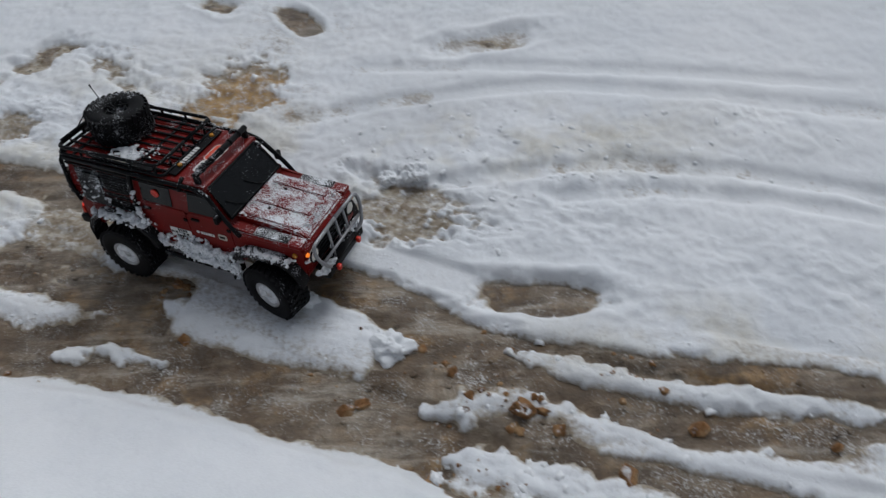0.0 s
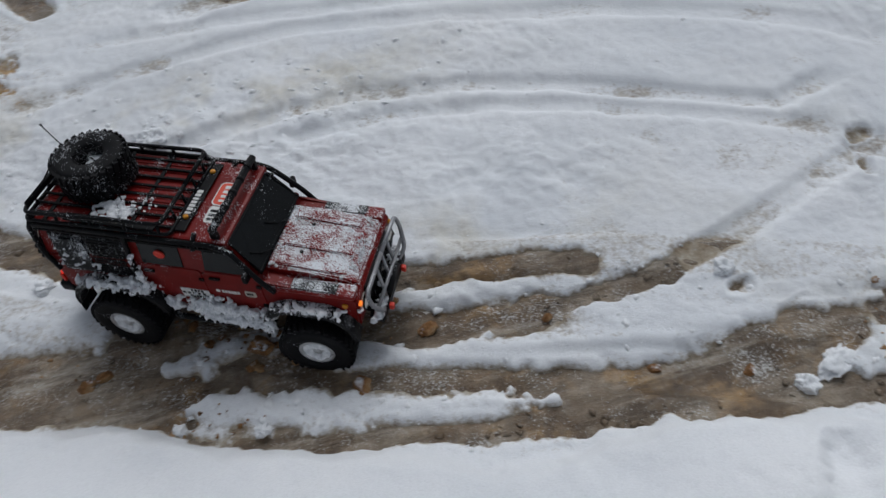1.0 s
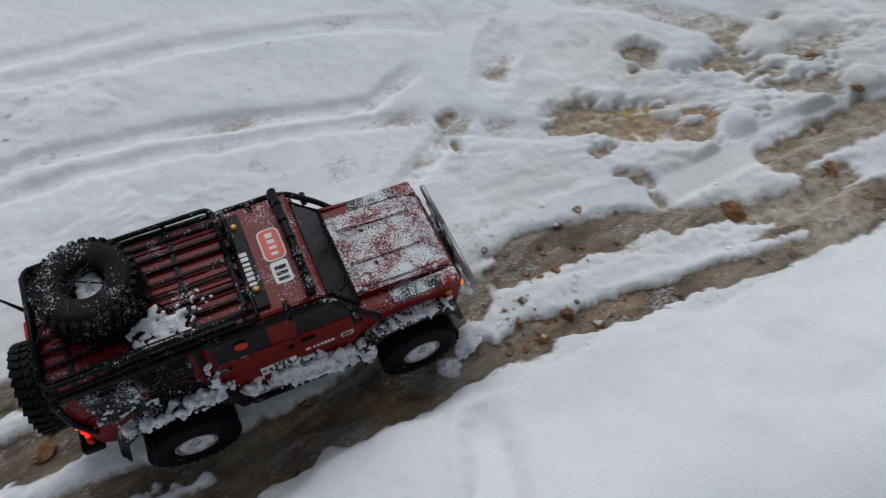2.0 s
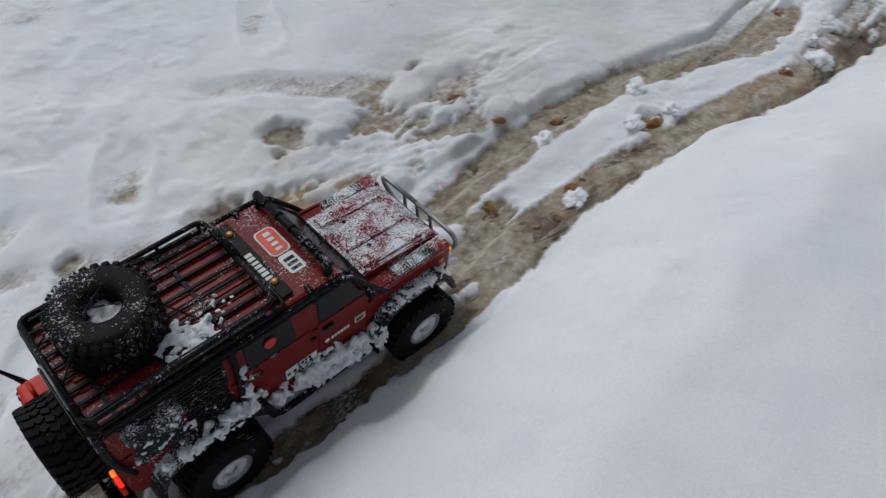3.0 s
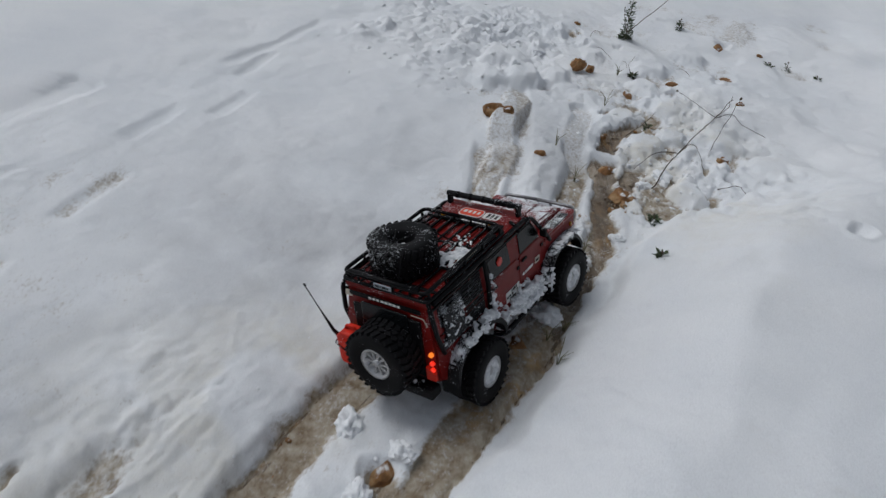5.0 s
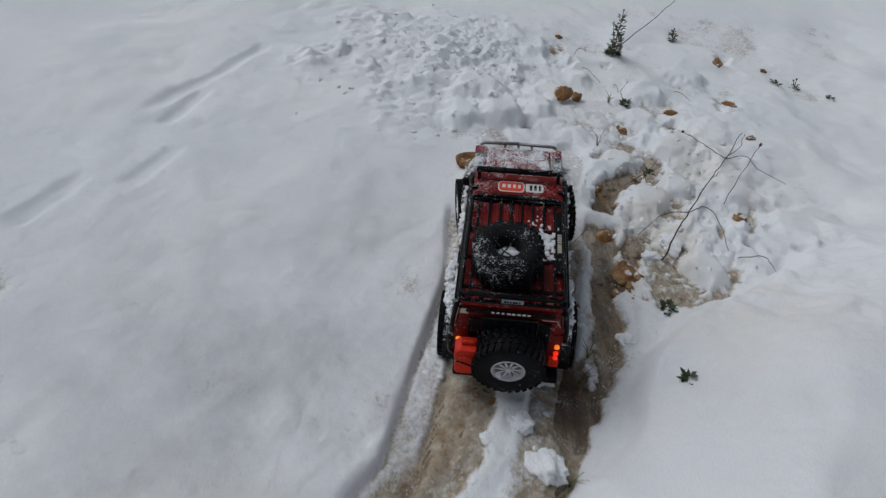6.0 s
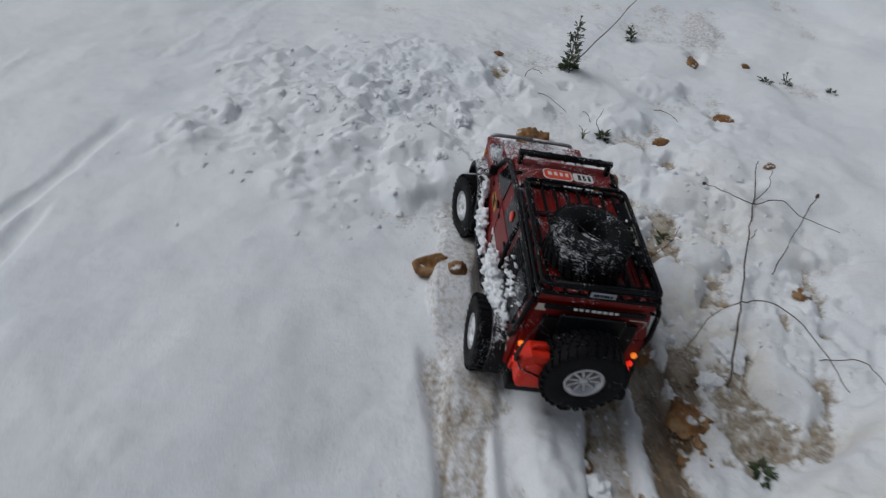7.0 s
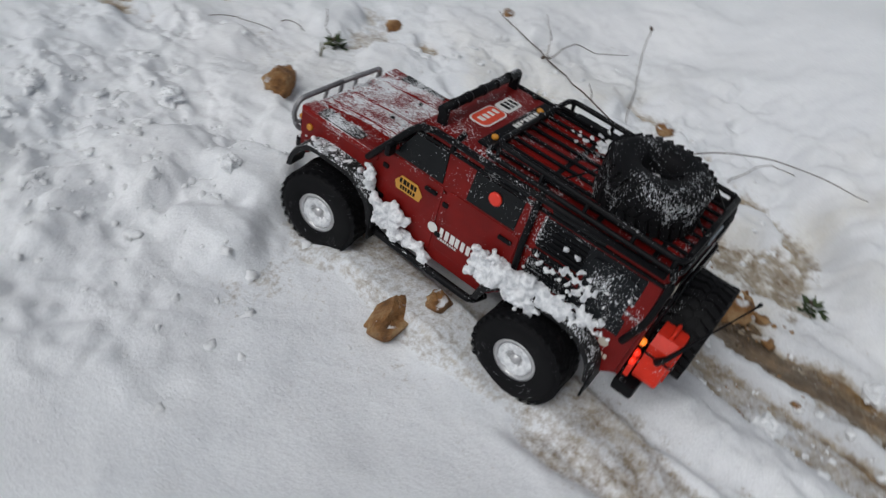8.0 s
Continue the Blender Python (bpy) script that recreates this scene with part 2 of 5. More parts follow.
# shallow tracks and marks on the snow, which do not reach the earth
MARKS = [
    (0.028, 0.016, [(2.52, -0.185), (2.70, -0.200), (2.86, -0.220), (3.0, -0.224), (3.12, -0.228)]),
    (0.028, 0.018, [(2.60, -0.262), (2.72, -0.285), (2.85, -0.305), (3.05, -0.335), (3.25, -0.350), (3.42, -0.358), (3.55, -0.345)]),
    (0.030, 0.013, [(0.70, 0.50), (0.85, 0.535), (0.97, 0.575), (1.12, 0.625), (1.22, 0.68)]),
    (0.03, 0.014, [(-0.3, 1.08), (0.02, 1.11), (0.27, 1.125), (0.5, 1.07), (0.67, 1.01), (0.86, 0.91), (1.07, 0.80), (1.24, 0.84)]),
    (0.025, 0.010, [(0.09, 1.03), (0.35, 1.03), (0.53, 0.99), (0.74, 0.91), (0.98, 0.79), (1.15, 0.69)]),
    (0.035, 0.010, [(-0.5, 1.36), (-0.2, 1.41), (0.15, 1.42), (0.55, 1.32), (0.86, 1.21), (1.19, 1.05), (1.38, 0.88)]),
    (0.03, 0.008, [(-0.4, 1.58), (0.1, 1.5), (0.5, 1.42), (0.9, 1.3)]),
    (0.04, 0.010, [(2.28, 0.76), (2.36, 0.745), (2.44, 0.74)]),
    (0.03, 0.009, [(2.55, 0.70), (2.66, 0.66), (2.78, 0.62)]),
    (0.03, 0.009, [(2.90, 0.70), (3.02, 0.65), (3.14, 0.61)]),
    (0.03, 0.009, [(3.07, 0.52), (3.17, 0.48), (3.27, 0.45)]),
    (0.025, 0.012, [(3.36, 0.54), (3.48, 0.50), (3.60, 0.47)]),
    (0.025, 0.012, [(3.43, 0.60), (3.63, 0.50), (3.78, 0.42), (3.92, 0.36)]),
    (0.05, 0.018, [(1.60, 0.82), (1.73, 0.70), (1.80, 0.56), (1.87, 0.41)]),
    (0.04, 0.012, [(1.15, 0.68), (1.2, 0.6), (1.30, 0.50), (1.40, 0.46), (1.52, 0.34)]),
    (0.05, 0.030, [(2.9, 1.10), (3.0, 1.06), (3.11, 0.99), (3.26, 0.92)]),
]
# trodden or thawed places: centre, half length, half width, turn, depth
PITS = [
    (0.085, 0.785, 0.125, 0.042, -8, 0.034), (-0.16, 0.965, 0.105, 0.035, -3, 0.034),
    (-0.63, 1.49, 0.11, 0.085, 70, 0.036), (-1.26, 1.75, 0.12, 0.06, 60, 0.030), (-1.03, 1.68, 0.11, 0.045, -40, 0.024),
    (-0.51, 1.83, 0.10, 0.04, -55, 0.026), (-0.79, 1.97, 0.09, 0.045, -30, 0.02), (-1.21, 1.44, 0.06, 0.05, 20, 0.032),
    (-0.22, 1.06, 0.11, 0.06, -40, 0.026), (0.0, 1.63, 0.16, 0.055, 8, 0.020), (0.726, 0.071, 0.095, 0.036, 50, 0.024),
    (1.40, 0.475, 0.085, 0.05, -42, 0.030), (1.51, 0.33, 0.05, 0.03, -50, 0.028), (1.62, 0.56, 0.03, 0.03, 0, 0.026), (1.79, 0.28, 0.055, 0.025, -40, 0.028), (1.84, 0.17, 0.03, 0.02, 0, 0.028), (1.16, 0.672, 0.022, 0.012, 10, 0.020), (1.125, 0.595, 0.026, 0.010, 70, 0.020),
    (1.61, 0.545, 0.055, 0.035, -60, 0.030), (1.73, 0.42, 0.06, 0.028, -50, 0.028), (1.89, 0.315, 0.035, 0.025, -40, 0.029),
    (1.78, 0.47, 0.04, 0.02, -60, 0.026), (1.36, 0.50, 0.07, 0.04, -40, 0.024), (1.83, 0.26, 0.06, 0.03, -30, 0.026),
    (1.36, 0.74, 0.10, 0.04, 40, 0.014), (1.93, 0.87, 0.10, 0.04, 45, 0.008), (2.0, -0.08, 0.04, 0.03, 10, 0.032), (2.2, -0.26, 0.03, 0.02, -30, 0.03),
    (4.05, -0.57, 0.10, 0.035, 0, 0.032), (3.34, -0.76, 0.05, 0.04, 20, 0.026), (3.16, -0.97, 0.05, 0.025, -30, 0.026),
    (3.02, -1.08, 0.05, 0.03, -20, 0.026), (2.92, -0.72, 0.09, 0.05, 20, 0.022), (3.75, -1.08, 0.05, 0.03, -10, 0.022),
    (4.11, -1.18, 0.06, 0.025, -20, 0.022), (-0.92, 1.05, 0.09, 0.06, -30, 0.03),
    (0.86, 0.36, 0.03, 0.018, 10, 0.026), (0.80, 0.43, 0.02, 0.014, 0, 0.024), (1.60, 0.10, 0.06, 0.03, -20, 0.03),
]
for k in range(12):  # bare spots in the churned snow beside the way
    a = random.Random(200 + k)
    PITS.append((a.gauss(1.62, 0.20), a.gauss(0.34, 0.11), a.uniform(0.012, 0.035), a.uniform(0.008, 0.018), a.uniform(-70, 10), a.uniform(0.022, 0.034)))
for k in range(16):
    a = random.Random(300 + k)
    PITS.append((a.gauss(3.25, 0.28), a.gauss(-0.82, 0.16), a.uniform(0.015, 0.045), a.uniform(0.01, 0.022), a.uniform(-70, 70), a.uniform(0.018, 0.030)))
# strips of snow left standing between the ruts: half width, height, line
RIDGES = [
    (0.036, 0.013, [(-0.12, 0.565), (-0.05, 0.570), (0.02, 0.572), (0.10, 0.540), (0.18, 0.503), (0.28, 0.470)]),
    (0.020, 0.012, [(0.02, 0.664), (0.13, 0.625), (0.24, 0.590), (0.36, 0.560), (0.50, 0.540), (0.60, 0.525)]),
    (0.024, 0.013, [(0.16, 0.485), (0.30, 0.455), (0.45, 0.43), (0.60, 0.42), (0.74, 0.425), (0.86, 0.405), (1.0, 0.355)]),
    (0.036, 0.011, [(-0.10, 0.480), (-0.04, 0.460), (0.06, 0.44), (0.25, 0.385), (0.46, 0.33)]),
    (0.046, 0.014, [(-0.66, 0.835), (-0.55, 0.79), (-0.42, 0.74), (-0.28, 0.675)]),
    (0.022, 0.010, [(-0.82, 0.715), (-0.72, 0.725), (-0.60, 0.685)]),
    (0.036, 0.016, [(0.89, 0.268), (1.0, 0.264), (1.10, 0.236), (1.208, 0.198), (1.335, 0.125), (1.45, 0.072)]),
    (0.016, 0.009, [(2.60, -0.466), (2.72, -0.478), (2.82, -0.486), (2.92, -0.50)]),
    (0.030, 0.014, [(1.62, 0.095), (1.75, 0.06), (1.90, 0.02), (2.05, -0.06), (2.2, -0.15), (2.32, -0.22)]),
    (0.024, 0.014, [(2.44, -0.31), (2.56, -0.325), (2.66, -0.33), (2.80, -0.36)]),
]
# rounded cushions of snow on the stony ground: centre, radius, height
MOUNDS = [
    (2.975, 0.25, 0.060, 0.016), (3.58, -0.36, 0.085, 0.048), (3.61, -0.47, 0.075, 0.040), (3.55, -0.25, 0.09, 0.036), (3.70, -0.30, 0.11, 0.050),
    (3.30, -0.94, 0.095, 0.028), (3.19, -0.70, 0.075, 0.022), (2.95, -0.77, 0.060, 0.022), (3.36, -0.66, 0.060, 0.022), (3.45, -0.83, 0.075, 0.024),
    (3.12, -1.06, 0.12, 0.030), (3.56, -0.97, 0.085, 0.026), (3.05, -0.97, 0.05, 0.018), (3.27, -0.80, 0.055, 0.018), (3.62, -0.76, 0.07, 0.024), (3.80, -0.82, 0.09, 0.026),
    (3.86, -0.62, 0.07, 0.026), (3.74, -0.52, 0.08, 0.024), (3.95, -0.98, 0.10, 0.026), (1.60, 0.30, 0.05, 0.014),
    (1.47, 0.26, 0.06, 0.015), (1.75, 0.22, 0.05, 0.016), (1.90, 0.22, 0.05, 0.016), (1.68, 0.50, 0.06, 0.012), (1.86, 0.42, 0.06, 0.013),
]
TRACKS = [wheel_track(1), wheel_track(-1)]


# the middle of the way, which the ground's mesh follows
WAY = [(-1.8, 1.30), (-1.0, 1.10), (-0.4, 0.84), (0.3, 0.55), (0.9, 0.34), (1.5, 0.16), (2.1, -0.08), (2.6, -0.34), (3.1, -0.52), (3.8, -0.62), (4.8, -0.70)]


def cushions(x, y, size, seed):
    """Rounded clods of snow lying side by side: 1 on top of each, 0 in the gaps."""
    wx = x + 0.30 * size * fbm(x, y, size * 0.8, 2, seed + 5)
    wy = y + 0.30 * size * fbm(x, y, size * 0.8, 2, seed + 6)
    ix, iy = np.floor(wx / size).astype(np.int64), np.floor(wy / size).astype(np.int64)
    best = np.full(x.shape, 9.0)
    for dx in (-1, 0, 1):
        for dy in (-1, 0, 1):
            jx, jy = ix + dx, iy + dy
            px = (jx + 0.5 + 0.42 * lattice(jx, jy, seed)) * size
            py = (jy + 0.5 + 0.42 * lattice(jx, jy, seed + 1)) * size
            r = (0.60 + 0.28 * lattice(jx, jy, seed + 2)) * size
            best = np.minimum(best, ((wx - px) ** 2 + (wy - py) ** 2) / (r * r))
    return np.sqrt(np.clip(1 - best, 0, 1))


def bank_height(x, y):
    wob = 0.018 * fbm(x, y, 0.14, 4, 5)
    d, part, side = along(BANK, x, y)
    d = -side * d + wob
    up = 0.050 * smooth(-0.012, 0.045, d) + 0.13 * smooth(0.0, 0.30, d) + 0.05 * smooth(0.25, 2.0, d)
    far = smooth(2.85, 3.15, x)  # the bank sinks into the stony field
    return up * (1 - far) + 0.10 * smooth(-0.1, 0.7, d) * far, d


def press(z, x, y, tracks, wide, lift):
    for line in tracks:
        d, part, _ = along([p[:2] for p in line], x, y)
        level = np.interp(part, range(len(line)), [p[2] for p in line]) + lift
        if lift > 0:  # deep in old churned snow at first, then a fresh track, then packed snow
            level = level + 0.012 * (1 - smooth(2.2, 2.45, x)) + 0.0045 * smooth(2.95, 3.08, x)
        f = 1 - smooth(wide, wide * 1.7, d)
        z = z * (1 - f) + np.minimum(z, level) * f if lift >= 0 else z * (1 - f) + level * f
    return z


def snow_height(x, y):
    open_snow = smooth(2.9, 3.3, x) * smooth(-0.35, -0.2, y)
    z = 0.013 + 0.007 * fbm(x, y, 0.55, 3, 1) + 0.0030 * fbm(x, y, 0.09, 4, 2) + 0.011 * fbm(x, y, 0.24, 3, 7, 0.42) * open_snow
    up, d = bank_height(x, y)
    z = z + up
    calm = smooth(0.0, 0.06, d)
    # churned snow beside the ruts and where snow has been pushed up ahead
    heap = np.hypot((x - 3.92) / 0.44, (y + 0.16) / 0.40) + 0.22 * fbm(x, y, 0.16, 3, 55)  # snow pushed up ahead
    heap = 1 - smooth(0.55, 1.25, heap)
    push = 0.35 * heap + 0.6 * np.exp(-(((x + 0.1) / 0.6) ** 2 + ((y - 1.15) / 0.16) ** 2)) \
        + 0.7 * np.exp(-(((x - 0.22) / 0.34) ** 2 + ((y - 0.96) / 0.07) ** 2)) + 0.5 * np.exp(-(((x - 0.55) / 0.4) ** 2 + ((y - 0.78) / 0.10) ** 2)) \
        + 0.6 * np.exp(-(((x - 1.7) / 0.5) ** 2 + ((y - 0.28) / 0.16) ** 2)) + 0.5 * np.exp(-(((x - 3.2) / 0.4) ** 2 + ((y + 0.75) / 0.2) ** 2)) \
        + 0.5 * np.exp(-(((x - 2.65) / 0.5) ** 2 + ((y + 0.36) / 0.14) ** 2))
    patchy = smooth(-0.6, 0.5, fbm(x, y, 0.15, 3, 91, 0.6))
    clods = 0.020 * cushions(x, y, 0.105, 81) * patchy + 0.013 * cushions(x, y, 0.050, 84) * (0.4 + 0.6 * patchy) + 0.006 * cushions(x, y, 0.024, 87) + 0.003 * fbm(x, y, 0.02, 2, 93)
    z = z + heap * (0.004 + clods) + 0.30 * (1 - calm) * clods * smooth(0.1, 0.8, fbm(x, y, 0.45, 3, 97, 0.6)) * (1 - open_snow)
    lumps = fbm(x, y, 0.06, 4, 9, 0.62)
    puff = np.abs(fbm(x, y, 0.11, 2, 51)) + 0.6 * np.abs(fbm(x, y, 0.05, 2, 52)) + 0.25 * np.abs(fbm(x, y, 0.024, 2, 53))
    chunk = 0.5 * smooth(-0.35, 0.45, fbm(x, y, 0.075, 4, 11, 0.55)) + 0.9 * puff
    fine = fbm(x, y, 0.030, 3, 14, 0.7)
    z += 0.0009 * lumps * (1 - 0.8 * calm) + 0.0115 * np.minimum(push, 1.1) * (chunk - 0.3) * (1 - 0.9 * calm) + (0.0007 + 0.0022 * push) * fine * (1 - 0.75 * calm) * (1 - 0.7 * open_snow * (1 - heap))
    stony = smooth(2.85, 3.15, x) * (1 - smooth(4.3, 4.8, x)) * (1 - smooth(-0.62, -0.48, y + 0.06 * np.maximum(0, x - 3.5)))
    z += stony * (0.016 * np.maximum(fbm(x, y, 0.20, 2, 41, 0.45), -0.5) + 0.003 * (puff - 0.5))
    earth = mud_height(x, y)
    z = np.maximum(z, earth + 0.006)
    # worn, slushy stretches where the snow is only a film with crumbs on it
    worn = 0.62 * np.exp(-(((x - 1.60) / 0.46) ** 2 + ((y - 0.36) / 0.19) ** 2)) + np.exp(-(((x + 0.95) / 0.35) ** 2 + ((y - 1.02) / 0.22) ** 2)) \
        + 0.9 * np.exp(-(((x - 3.2) / 0.42) ** 2 + ((y + 0.80) / 0.20) ** 2)) + 0.8 * np.exp(-(((x + 0.62) / 0.22) ** 2 + ((y - 1.42) / 0.2) ** 2)) \
        + 0.7 * np.exp(-(((x + 0.15) / 0.5) ** 2 + ((y - 1.02) / 0.10) ** 2)) + 0.9 * np.exp(-(((x - 2.95) / 0.20) ** 2 + ((y + 0.68) / 0.12) ** 2)) + 0.62 * np.exp(-(((x - 2.96) / 0.12) ** 2 + ((y + 0.88) / 0.11) ** 2)) \
        + 0.75 * np.exp(-(((x + 1.05) / 0.4) ** 2 + ((y - 1.50) / 0.28) ** 2)) + 0.6 * np.exp(-(((x - 1.98) / 0.3) ** 2 + ((y - 0.30) / 0.12) ** 2))
    worn = np.clip(worn, 0, 1) * (1 - calm)
    c, s = math.cos(radians(-28)), math.sin(radians(-28))
    streak = fbm((x * c + y * s) * 0.33, y * c - x * s, 0.055, 4, 61, 0.6)  # drawn out along the way
    z = z * (1 - 0.85 * worn) + 0.85 * worn * (earth + 0.0075 + 0.010 * streak + 0.005 * (chunk - 0.45) + 0.003 * fine)
    tufts = np.exp(-(((x - 3.17) / 0.50) ** 2 + ((y + 0.82) / 0.24) ** 2)) + 0.8 * np.exp(-(((x - 2.62) / 0.38) ** 2 + ((y + 0.37) / 0.07) ** 2))
    z = z + np.clip(1.3 * tufts, 0, 1) * (clods * (0.5 + 0.5 * smooth(-0.5, 0.1, fbm(x, y, 0.13, 2, 95))) - 0.009)
    z = np.where(worn > 0.25, np.maximum(z, earth + 0.0008 + 0.0016 * np.abs(fine)), z)
    edge = 0.008 * fbm(x, y, 0.16, 3, 3, 0.5) + 0.0060 * fbm(x, y, 0.034, 3, 4, 0.65)
    bare = np.zeros(x.shape, dtype=bool) | (worn > 0.3)
    core = np.zeros(x.shape)
    for w, depth, line in RUTS + MARKS:
        lx, ly = [p[0] for p in line], [p[1] for p in line]
        box = (x > min(lx) - 0.2) & (x < max(lx) + 0.2) & (y > min(ly) - 0.2) & (y < max(ly) + 0.2)
        if not box.any():
            continue
        dd, part, _ = along(line, x[box], y[box])
        dd = dd + edge[box] * (1.0 if depth > 0.02 else 0.25)
        ends = smooth(0, 0.35, part) * smooth(0, 0.35, len(line) - 1 - part)
        cut = 1 - smooth(w * 0.45, w * 1.5, dd) if depth > 0.02 else 1 - smooth(w * 0.3, w * 1.15, dd)
        if depth > 0.02:
            bare[box] |= dd < w * 3
            core[box] = np.maximum(core[box], cut * smooth(0, 0.35, part) * smooth(0, 0.35, len(line) - 1 - part))
        if depth > 0.02:  # the snow thins towards a rut
            near = 0.72 * np.exp(-((dd / (w * 2.5)) ** 2)) * smooth(0, 0.35, part) * smooth(0, 0.35, len(line) - 1 - part) * (1 - calm[box])
            z[box] = z[box] * (1 - near) + np.minimum(z[box], earth[box] + 0.008 + 0.006 * (chunk[box] - 0.4)) * near
        berm = np.exp(-(((dd - w * 1.75) / 0.016) ** 2))
        depth = depth * (0.82 if depth > 0.02 else 0.85)
        z[box] += ends * (-depth * cut + 0.05 * depth * berm * (1 + lumps[box])) - (z[box] - 0.016) * cut * 0.6 * ends * (depth > 0.02)
    z = np.maximum(z, np.where(bare, -1.0, earth + 0.004))
    for cx, cy, a, b, turn, depth in PITS:
        r = a + 0.1
        box = (np.abs(x - cx) < r) & (np.abs(y - cy) < r)
        if not box.any():
            continue
        c, s = math.cos(radians(turn)), math.sin(radians(turn))
        px, py = (x[box] - cx) * c + (y[box] - cy) * s, -(x[box] - cx) * s + (y[box] - cy) * c
        q = (np.abs(px / a) ** 3 + np.abs(py / b) ** 3) ** (1 / 3) + edge[box] * min(17.0, 0.9 / b) + 0.16 * fine[box] * (worn[box] + stony[box])
        soft = np.clip(2.8 * worn[box] + stony[box], 0, 1)  # in slush the bare spots are ragged and nearly flush
        q = q + soft * (0.30 * streak[box] + 0.25 * fine[box])
        dug = z[box] - 0.9 * depth * (1 - smooth(0.5 - 0.3 * soft, 1.25 + 0.25 * soft, q)) + 0.004 * np.exp(-(((q - 1.4) / 0.2) ** 2)) * (1 - soft)
        z[box] = dug * (1 - soft) + np.maximum(dug, earth[box] + 0.0008 + 0.002 * np.abs(fine[box])) * soft
    for cx, cy, r, top in MOUNDS:
        box = (np.abs(x - cx) < r * 1.7) & (np.abs(y - cy) < r * 1.7)
        if box.any():
            q = np.hypot(x[box] - cx, (y[box] - cy) * 1.15) / r + 0.22 * fbm(x[box], y[box], 0.07, 3, 71, 0.6)
            f = 1 - smooth(0.35, 1.0, q)
            z[box] = np.maximum(z[box], z[box] * (1 - f) + (0.006 + top + 0.005 * (puff[box] - 0.5)) * f)
    for w, top, line in RIDGES:
        lx, ly = [p[0] for p in line], [p[1] for p in line]
        box = (x > min(lx) - 0.15) & (x < max(lx) + 0.15) & (y > min(ly) - 0.15) & (y < max(ly) + 0.15)
        if box.any():
            dd, part, _ = along(line, x[box], y[box])
            taper = 0.25 + 0.75 * smooth(0, 0.9, part) * smooth(0, 0.9, len(line) - 1 - part)
            f = 1 - smooth(w * 0.1, w * 1.6, (dd + 1.7 * edge[box] + 0.004 * fine[box]) / taper)
            core[box] *= 1 - f
            z[box] = z[box] * (1 - f) + np.maximum(z[box], 0.62 * top + 0.0028 * fine[box] + 0.003 * lumps[box]) * f
    z = press(z, x, y, TRACKS, 0.024, 0.0004)
    slushy = 0.75 * smooth(1.28, 1.45, x) * (1 - smooth(2.95, 3.1, x)) * (1 - smooth(2.35, 2.55, x) * (1 - smooth(-0.40, -0.36, y))) + smooth(0.68, 0.82, x) * (1 - smooth(1.3, 1.45, x)) * smooth(0.44, 0.48, y)
    f = smooth(0.45, 0.75, core) * (1 - 0.9 * slushy * smooth(-0.2, 0.25, streak))
    z = z * (1 - f) + np.minimum(z, earth - 0.003 + 0.003 * fine) * f
    z = np.where(slushy > 0.3, np.maximum(z, earth + 0.0012 * (streak + 0.4)), z)
    for line, film in zip(TRACKS, (0.0042, 0.0014)):  # slush pressed flat by the wheels, thin on the stonier side
        d, part, _ = along([p[:2] for p in line], x, y)
        flat = np.interp(part, range(len(line)), [p[2] for p in line]) + film + 0.0022 * (fine + 0.5 * lumps + 0.8 * streak)
        f = (1 - smooth(0.017, 0.028, d + 0.4 * edge)) * smooth(2.32, 2.5, x) * (1 - smooth(2.98, 3.1, x))
        z = z * (1 - f) + flat * f
    return z


def mud_height(x, y):
    c, s = math.cos(radians(-22)), math.sin(radians(-22))
    z = -0.005 + 0.0045 * fbm(x, y, 0.16, 4, 21) + 0.0022 * fbm(x, y, 0.05, 4, 22, 0.65) + 0.0034 * fbm((x * c + y * s) * 0.2, y * c - x * s, 0.045, 3, 23, 0.6)
    return press(z, x, y, TRACKS, 0.03, -0.002)


def thin(x, y, z):
    """How far wet earth shows through: full where the snow is only a film."""
    deep = smooth(2.7, 3.2, x) * smooth(-0.20, -0.05, y)  # the open field, where the snow lies thicker
    off = np.abs(y - np.interp(x, *zip(*WAY)))
    field = (1 - smooth(1.40, 1.52, off)) * (1 - smooth(4.55, 4.70, x)) * smooth(-1.74, -1.66, x)
    return np.exp(-np.maximum(z - mud_height(x, y), 0) / 0.0072) * (1 - 0.8 * deep) * field


